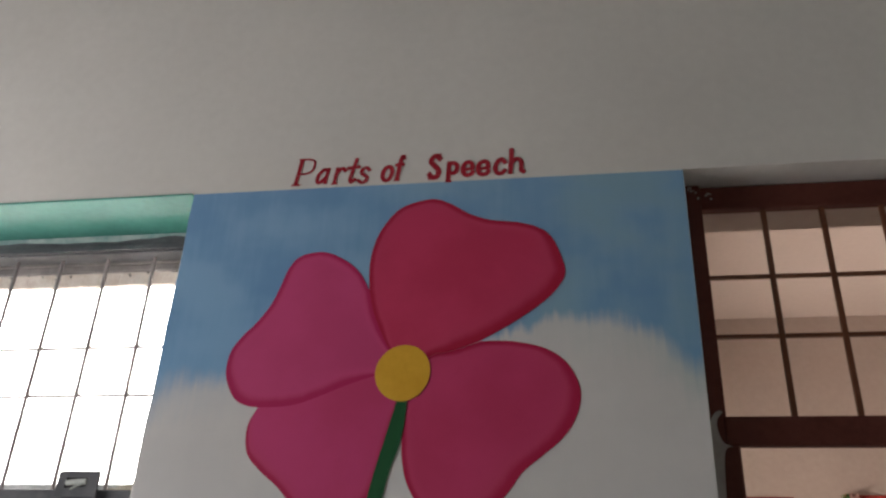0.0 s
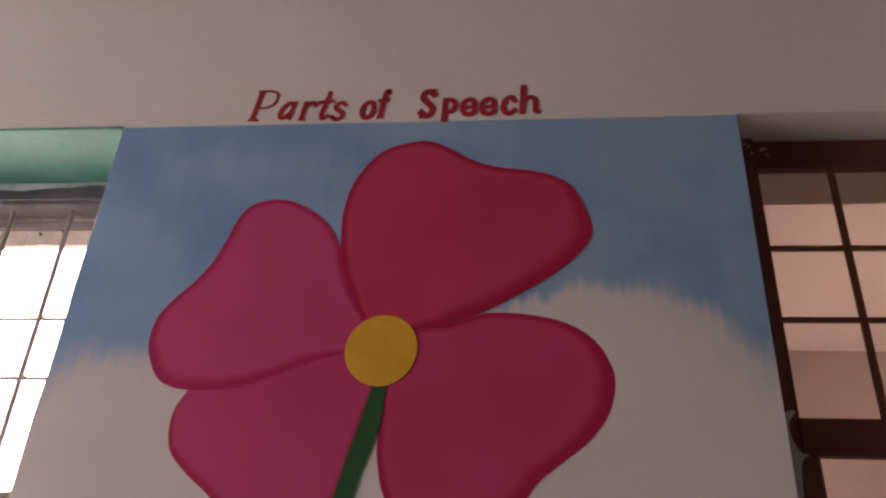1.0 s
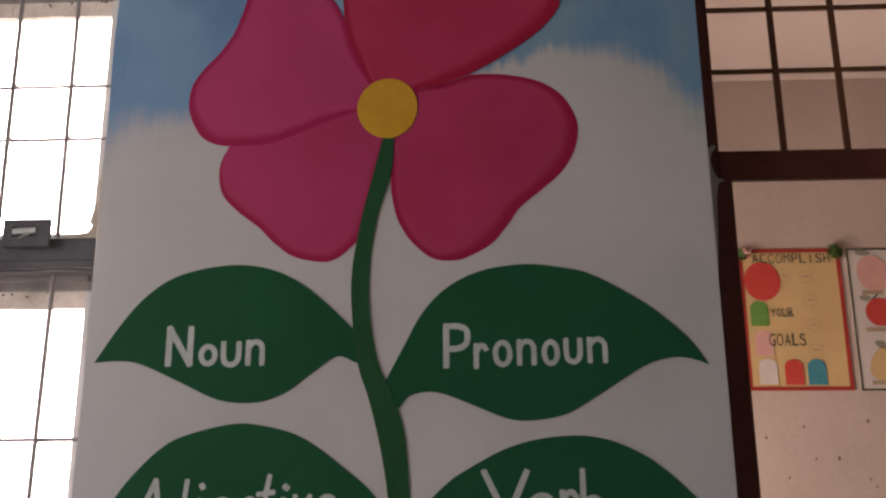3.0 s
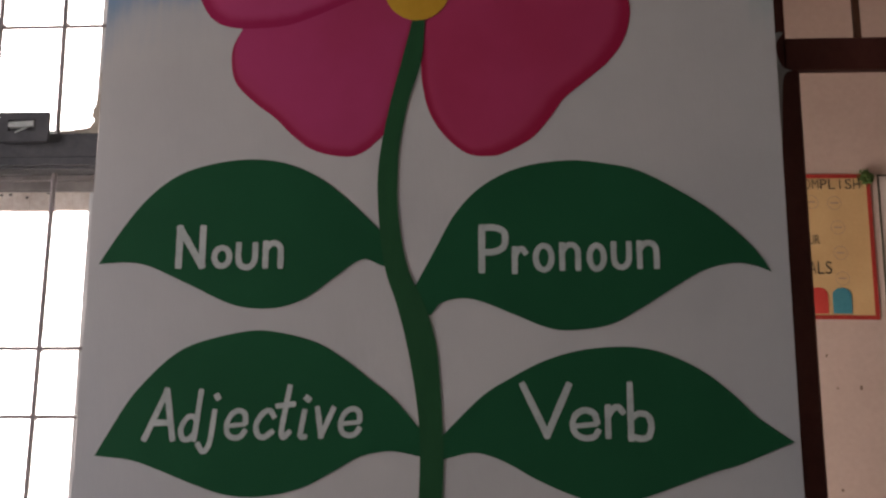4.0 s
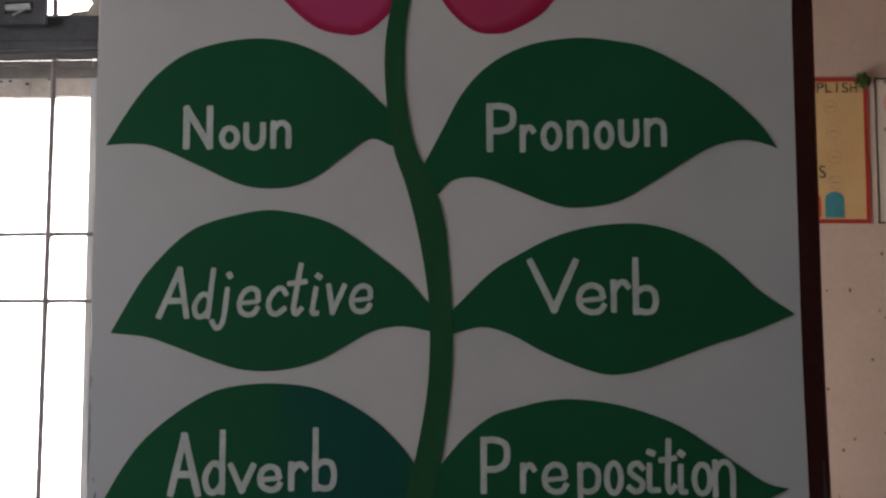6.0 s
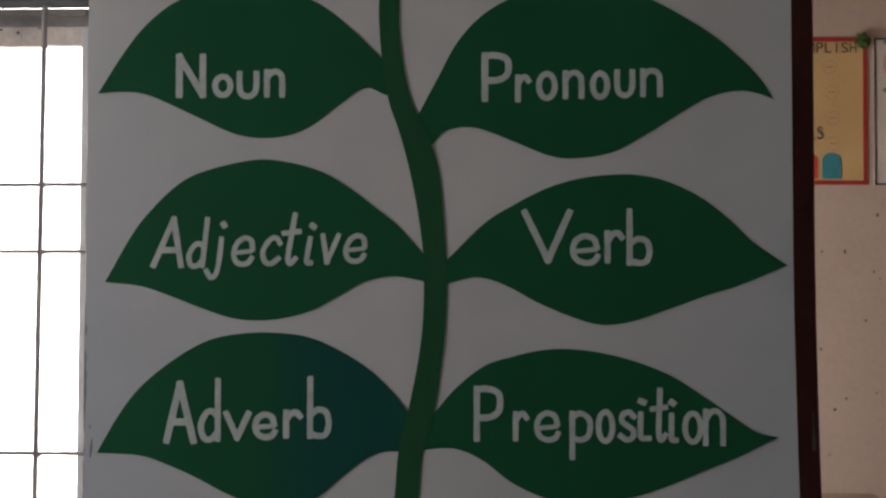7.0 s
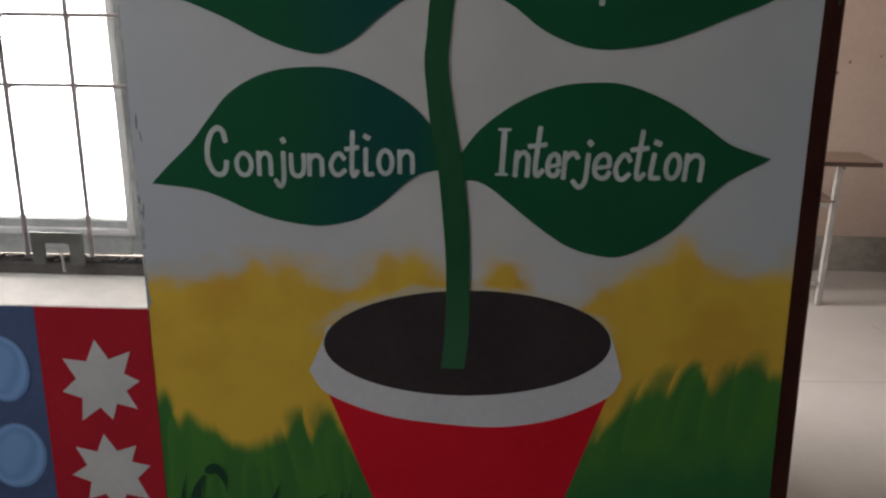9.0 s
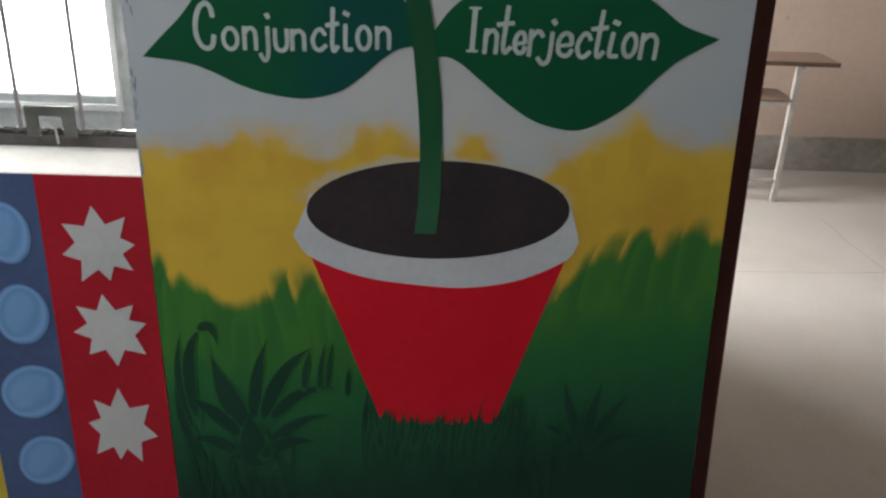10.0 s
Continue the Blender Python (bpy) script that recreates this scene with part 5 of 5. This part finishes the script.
def blade(a, m, b, w, mat=M_BLADE, dy=0.001, blunt=0.0):
    LAYER[0] += 0.000006
    part("yellow_dab" if mat is M_DAUB else "grass_tuft" if blunt else "grass_blade", stroke_into(bmesh.new(), a, m, b, w, Y0 - dy - LAYER[0], blunt), mat, mural)


# rounded tufts along the top of the painted grass, behind the pot
for x, top, lean in (
    (-0.447, 0.99, 0.0), (-0.425, 0.95, 0.006), (-0.40, 0.925, 0.0), (-0.372, 0.90, -0.006), (-0.345, 0.885, 0.0), (-0.315, 0.875, 0.004), (-0.288, 0.895, 0.0),
    (-0.262, 0.93, -0.004), (-0.235, 0.955, -0.012), (-0.20, 0.965, -0.02), (-0.17, 0.94, -0.012), (-0.145, 0.90, -0.01), (0.20, 0.95, 0.022), (0.228, 1.0, 0.03),
    (0.262, 1.035, 0.032), (0.30, 1.05, 0.03), (0.335, 1.065, 0.022), (0.368, 1.055, 0.018), (0.40, 1.06, 0.014), (0.43, 1.065, 0.008),
):
    if rnd.random() < 0.15:
        continue
    h, top = rnd.uniform(0.14, 0.24), top + rnd.uniform(-0.022, 0.012)
    x += rnd.uniform(-0.006, 0.006)
    blade((x - lean, top - h), (x - lean * 0.6, top - h * 0.4), (x + lean, top), rnd.uniform(0.034, 0.062), M_TUFT, 0.00008, 0.9)

# single dabs that stand out of the yellow field
for a, m, b, w in (
    ((-0.252, 1.125), (-0.253, 1.15), (-0.254, 1.182), 0.028), ((-0.294, 1.12), (-0.294, 1.16), (-0.295, 1.196), 0.034), ((-0.105, 1.13), (-0.104, 1.17), (-0.103, 1.210), 0.044),
    ((0.327, 1.12), (0.326, 1.17), (0.323, 1.219), 0.050), ((0.264, 1.11), (0.262, 1.14), (0.260, 1.175), 0.036), ((0.228, 1.09), (0.216, 1.13), (0.205, 1.160), 0.032), ((0.068, 1.14), (0.067, 1.165), (0.065, 1.194), 0.036),
):
    blade(a, m, b, w, M_DAUB, 0.00006, 0.9)


for a, m, b, w in (
    ((-0.414, 0.61), (-0.447, 0.74), (-0.420, 0.829), 0.015), ((-0.406, 0.64), (-0.43, 0.80), (-0.380, 0.838), 0.020), ((-0.392, 0.826), (-0.366, 0.862), (-0.359, 0.796), 0.017),
    ((-0.315, 0.62), (-0.355, 0.70), (-0.374, 0.784), 0.036), ((-0.306, 0.64), (-0.300, 0.75), (-0.273, 0.818), 0.021), ((-0.290, 0.64), (-0.263, 0.76), (-0.196, 0.802), 0.024),
    ((-0.276, 0.645), (-0.228, 0.726), (-0.158, 0.719), 0.020), ((-0.290, 0.58), (-0.236, 0.66), (-0.164, 0.663), 0.019), ((-0.214, 0.712), (-0.211, 0.76), (-0.200, 0.801), 0.010),
    ((-0.187, 0.712), (-0.184, 0.77), (-0.174, 0.811), 0.009), ((-0.173, 0.712), (-0.168, 0.77), (-0.162, 0.815), 0.008), ((-0.137, 0.70), (-0.136, 0.74), (-0.134, 0.762), 0.009),
    ((-0.330, 0.608), (-0.376, 0.672), (-0.425, 0.695), 0.026), ((-0.402, 0.55), (-0.443, 0.64), (-0.440, 0.723), 0.016), ((-0.32, 0.55), (-0.37, 0.62), (-0.43, 0.60), 0.024),
    ((-0.30, 0.54), (-0.315, 0.60), (-0.312, 0.67), 0.045), ((-0.30, 0.56), (-0.25, 0.62), (-0.19, 0.60), 0.022), ((0.296, 0.60), (0.254, 0.68), (0.246, 0.750), 0.016),
    ((0.294, 0.61), (0.299, 0.69), (0.313, 0.752), 0.016), ((0.300, 0.60), (0.330, 0.69), (0.365, 0.724), 0.016), ((0.296, 0.58), (0.26, 0.64), (0.209, 0.656), 0.015),
    ((0.30, 0.58), (0.345, 0.65), (0.40, 0.63), 0.014), ((-0.11, 0.60), (-0.105, 0.68), (-0.10, 0.72), 0.010),
):
    blade(a, m, b, w * 0.95, M_PLANT)
for i in range(46):
    x = -0.1 + 0.27 * i / 45 + rnd.uniform(-0.004, 0.004)
    h = 0.658 + rnd.uniform(0.0, 0.022) + 0.05 * max(0, (x - 0.1) / 0.07) + 0.03 * max(0, (-0.07 - x) / 0.03)
    blade((x + rnd.uniform(-0.01, 0.01), rnd.uniform(0.52, 0.61)), (x + rnd.uniform(-0.006, 0.01), 0.625), (x + rnd.uniform(-0.01, 0.02), h), rnd.uniform(0.010, 0.022))
for i in range(60):
    x = rnd.uniform(-0.435, 0.45)
    z = rnd.uniform(0.30, 0.56)
    blade((x, z), (x + rnd.uniform(-0.015, 0.015), z + 0.08), (x + rnd.uniform(-0.04, 0.04), z + rnd.uniform(0.1, 0.2)), rnd.uniform(0.005, 0.012), dy=0.0009)
# ---- painted border under the window ----
border = tagged(new("painted_border"), "painted red and blue wall border with stars and pebbles", "wall painting")
YB = -0.0012
zt = SILL - 0.002


def band(name, left, right, material, label):
    """A painted band between two edges, each given at the sill and at the floor."""
    (lt, lb), (rt, rb) = left, right
    bm = bmesh.new()
    front = [bm.verts.new(c) for c in ((lb, YB, 0.004), (rb, YB, 0.004), (rt, YB, zt), (lt, YB, zt))]
    back = [bm.verts.new((v.co.x, 0.0, v.co.z)) for v in front]
    bm.faces.new(front)
    for i in range(4):
        j = (i + 1) % 4
        bm.faces.new((front[j], front[i], back[i], back[j]))
    part(name, bm, material, border, label)


band("red_band", (-0.6265, -0.644), (WIN_R + 0.0005, WIN_R + 0.0005), M_RED, "dark red band")
band("blue_band", (-0.763, -0.786), (-0.627, -0.6445), M_NAVY, "slate blue band")
band("yellow_band", (-1.6, -1.6), (-0.7635, -0.7865), M_MUSTARD, "yellow band")


def star(cx, cz, tips):
    """Eight uneven hand-painted points; tips: the angle and reach of each."""
    pts = []
    for k, (a, reach) in enumerate(tips):
        b, after = tips[(k + 1) % 8]
        b += 360 if k == 7 else 0
        inner = 0.30 * (reach + after)
        for ang, rad in ((a, reach), ((a + b) / 2, inner)):
            pts.append(Vector((cx + rad * math.cos(radians(ang)), cz + rad * math.sin(radians(ang)))))
    return pts


painted("star", star(-0.537, 0.980, [(7, 0.058), (50, 0.073), (94, 0.074), (144, 0.070), (193, 0.065), (239, 0.074), (279, 0.061), (321, 0.064)]), YB - 0.0006, M_STAR, border, "white eight-pointed star")
painted("star", star(-0.539, 0.826, [(13, 0.064), (49, 0.066), (95, 0.069), (140, 0.069), (186, 0.064), (230, 0.066), (273, 0.073), (320, 0.073)]), YB - 0.0006, M_STAR, border, "white eight-pointed star")
painted("star", star(-0.546, 0.621, [(-13, 0.067), (44, 0.078), (87, 0.088), (124, 0.074), (169, 0.058), (229, 0.077), (263, 0.070), (293, 0.079)]), YB - 0.0006, M_STAR, border, "white eight-pointed star")
for cx, cz, rx, rz, tilt in ((-0.690, 1.002, 0.046, 0.056, 0.1), (-0.686, 0.850, 0.048, 0.059, -0.3), (-0.692, 0.695, 0.064, 0.051, 0.9), (-0.691, 0.546, 0.062, 0.0484, 1.05)):
    painted("pebble", ellipse(cx, cz, rx, rz, tilt, 48, 0.02), YB - 0.0006, M_PEBBLE, border, "pale blue rounded pebble", (0.0025, 0.006, 0.013, 0.024), (0.6, -0.6))

# ---- next room: posters, desk, chips ----


def poster_base(name, x0, z0, x1, z1, paper, edge, width, label, tilt=0.0):
    ob = tagged(new(name), label, "poster")
    ob.matrix_world = Matrix.Translation((x0, FAR_Y, z1)) @ Matrix.Rotation(tilt, 4, "Y")
    w, h = x1 - x0, z1 - z0
    part("sheet", box((0, -0.003, -h), (w, -0.0005, 0)), paper, ob)
    for lo, hi in (((0, -0.0055, -width), (w, -0.003, 0)), ((0, -0.0055, -h), (w, -0.003, -h + width)), ((0, -0.0055, -h + width), (width, -0.003, -width)), ((w - width, -0.0055, -h + width), (w, -0.003, -width))):
        part("border", box(lo, hi), edge, ob)
    return ob


def flat(name, loop, y, mat, parent, label=""):
    return painted(name, loop, y, mat, parent, label)


def rounded_tab(cx, cz, w, h):
    pts = [(cx - w / 2, cz - h / 2), (cx - w / 2, cz + h * 0.2)]
    out = [Vector(p) for p in pts]
    for i in range(1, 12):
        a = math.pi - math.pi * i / 12
        out.append(Vector((cx + w / 2 * math.cos(a), cz + h * 0.2 + h * 0.3 * math.sin(a))))
    return out + [Vector((cx + w / 2, cz + h * 0.2)), Vector((cx + w / 2, cz - h / 2))]


def bar_loop(x0, x1, z0, z1):
    return [Vector((x0, z0)), Vector((x1, z0)), Vector((x1, z1)), Vector((x0, z1))]


goals = poster_base("goals_poster", 1.545, 2.24, 2.09, 3.005, M_PAPER, M_TAPE, 0.021, "cream paper poster with red border and cut-paper shapes", 0.006)
YP = -0.0065


def poster_word(text, x, z, height, step, parent):
    spans = [(x + i * step + (step * 0.32 if c == "I" else 0.0), x + i * step + step * (0.46 if c == "I" else 0.8)) for i, c in enumerate(text)]
    lettering(text, spans, (z, z), z + height, z + height * 0.8, YP, M_INK, parent, 0.0, -0.004, "thin dark lettering")


poster_word("ACCOMPLISH", 0.073, -0.080, 0.053, 0.0425, goals)
poster_word("YOUR", 0.149, -0.374, 0.048, 0.031, goals)
poster_word("GOALS", 0.127, -0.53, 0.066, 0.040, goals)
flat("cut_disc", ellipse(0.118, -0.18, 0.097, 0.106), YP, M_CUT_RED, goals, "red cut-paper disc")
for cx, cz, mat in ((0.088, -0.355, M_CUT_GREEN), (0.10, -0.515, M_CUT_PINK), (0.108, -0.665, M_PAPER_WHITE), (0.242, -0.668, M_CUT_RED), (0.361, -0.668, M_CUT_BLUE)):
    flat("cut_shape", rounded_tab(cx, cz, 0.096, 0.135), YP, mat, goals)
for cx, cz in ((0.235, -0.150), (0.352, -0.155), (0.363, -0.285), (0.368, -0.420), (0.370, -0.553)):
    bm = bmesh.new()
    for i in range(28):
        a0, a1 = 2 * math.pi * i / 28, 2 * math.pi * (i + 1) / 28
        q = [(cx + r * math.cos(a), YP, cz + r * math.sin(a)) for r, a in ((0.036, a0), (0.036, a1), (0.0335, a1), (0.0335, a0))]
        bm.faces.new([bm.verts.new(c) for c in q])
    part("drawn_ring", bm, M_PEN, goals)
    flat("writing_bar", bar_loop(cx - 0.02, cx + 0.02, cz - 0.003, cz + 0.004), YP, M_PEN, goals)


def rosette(cx, cz, reach, count, seed, material, label):
    """A bunch of small crinkled paper strips pinned at a corner."""
    bm, rnd = bmesh.new(), random.Random(seed)
    for i in range(count):
        a, r = rnd.uniform(0, 6.28), reach * rnd.uniform(0, 1) ** 0.6
        p = Vector((cx + r * math.cos(a), -0.012 - rnd.uniform(0.0, 0.03) * (1 - r / reach), cz + r * math.sin(a)))
        d = Vector((rnd.uniform(-1, 1), rnd.uniform(-1, 0), rnd.uniform(-1, 1))) * 0.02
        e = Vector((rnd.uniform(-1, 1), rnd.uniform(-1, 1), rnd.uniform(-1, 1))) * 0.008
        bm.faces.new([bm.verts.new(c) for c in (p - e, p + d * 0.5 - e * 1.4, p + d, p + e)])
    return part("paper_rosette", bm, material, goals, label)


rosette(0.515, -0.020, 0.036, 170, 2, M_ROSETTE, "green crinkled paper rosette")
rosette(0.012, -0.035, 0.030, 70, 3, M_ROSETTE, "green crinkled paper rosette")
rosette(0.040, -0.030, 0.026, 60, 4, M_CUT_PINK, "pink crinkled paper petals")

poster_base("wall_chart", 0.76, 2.30, 1.303, 2.996, M_PAPER_WHITE, M_MAROON, 0.012, "white paper chart with dark maroon border", 0.006)
fruit = poster_base("fruit_poster", 2.125, 2.235, 2.68, 3.0, M_PAPER_WHITE, M_INK, 0.010, "white paper poster with drawn fruit and dark border", 0.004)
flat("drawn_fruit", ellipse(0.13, -0.14, 0.085, 0.1, 0.2), YP, M_CUT_PINK, fruit, "pale pink drawn fruit")
flat("drawn_fruit", ellipse(0.145, -0.35, 0.078, 0.076), YP, M_CUT_RED, fruit, "red drawn apple")
flat("drawn_leaf", ellipse(0.075, -0.275, 0.032, 0.016, -0.1), YP, M_GREYLEAF, fruit, "grey-green drawn leaf")
flat("drawn_stalk", outline([(0.108, -0.275), (0.14, -0.25)], [(0.14, -0.25), (0.145, -0.257)], [(0.145, -0.257), (0.112, -0.283)], [(0.112, -0.283), (0.108, -0.275)]), YP, M_INK, fruit)
flat("drawn_leaf", ellipse(0.085, -0.025, 0.04, 0.016, -0.1), YP, M_GREYLEAF, fruit, "grey-green drawn leaf")
flat("drawn_leaf", ellipse(0.13, -0.525, 0.035, 0.018, -0.4), YP, M_GREYLEAF, fruit, "grey-green drawn leaf")
flat("drawn_fruit", outline([(0.13, -0.53), (0.07, -0.60), (0.06, -0.68), (0.13, -0.72), (0.20, -0.68), (0.19, -0.60), (0.13, -0.53)]), YP, M_PAPER, fruit, "pale green drawn pear")
for z, w in ((-0.255, 0.11), (-0.455, 0.10), (-0.735, 0.12)):
    flat("writing_bar", bar_loop(0.06, 0.06 + w, z, z + 0.022), YP, M_PEN, fruit)


def school_desk(x, y):
    """Two-seat school desk: flat top, book shelf, square steel legs with a foot rail."""
    ob = tagged(new("school_desk"), "school desk with brown top and off-white steel legs", "desk")
    ob.matrix_world = Matrix.Translation((x, y, 0))
    L, D = 0.98, 0.25
    part("desktop", box((-L, -D / 2, 0.712), (0, D / 2, 0.732), 0.004), M_TABLE, ob, "brown laminate top")
    part("edge_band", box((-L, -D / 2 - 0.003, 0.710), (0.0, -D / 2, 0.731), 0.001), M_TABLE_EDGE, ob)
    part("shelf", box((-L + 0.16, -D / 2 + 0.02, 0.528), (-0.185, D / 2, 0.54), 0.002), M_TABLE, ob, "thin brown book shelf")
    for sx in (-0.183, -L + 0.17):
        part("leg", tube((sx, -0.09, 0), (sx, -0.09, 0.712), 0.028), M_WHITE_STEEL, ob)
        inset = -0.13 if sx > -0.5 else 0.13
        part("leg", tube((sx + inset, 0.09, 0), (sx + inset, 0.09, 0.712), 0.028), M_WHITE_STEEL, ob)
        part("top_rail", tube((sx + 0.03, -0.11, 0.701), (sx + 0.03, 0.11, 0.701), 0.022), M_WHITE_STEEL, ob)
        part("bracket", box((sx - 0.02, -0.11, 0.505), (sx + 0.022, 0.11, 0.5275), 0.003), M_WHITE_STEEL, ob)
    part("stretcher", tube((-L + 0.17, -0.09, 0.115), (-0.183, -0.09, 0.115), 0.022), M_WHITE_STEEL, ob)
    part("stretcher", tube((-L + 0.17, -0.09, 0.516), (-0.183, -0.09, 0.516), 0.022), M_WHITE_STEEL, ob)
    return ob


school_desk(1.955, 2.985)

rnd = random.Random(12)
for i in range(36):
    x, z = rnd.uniform(1.5, 2.7), rnd.uniform(0.45, 2.1)
    r = rnd.uniform(0.004, 0.011)
    loop = [Vector((x + r * rnd.uniform(0.5, 1.1) * math.cos(a * 0.785), z + r * rnd.uniform(0.6, 1.5) * math.sin(a * 0.785))) for a in range(8)]
    painted("chip", loop, FAR_Y - 0.001, M_CHIP, far_wall, "small dark plaster chip")
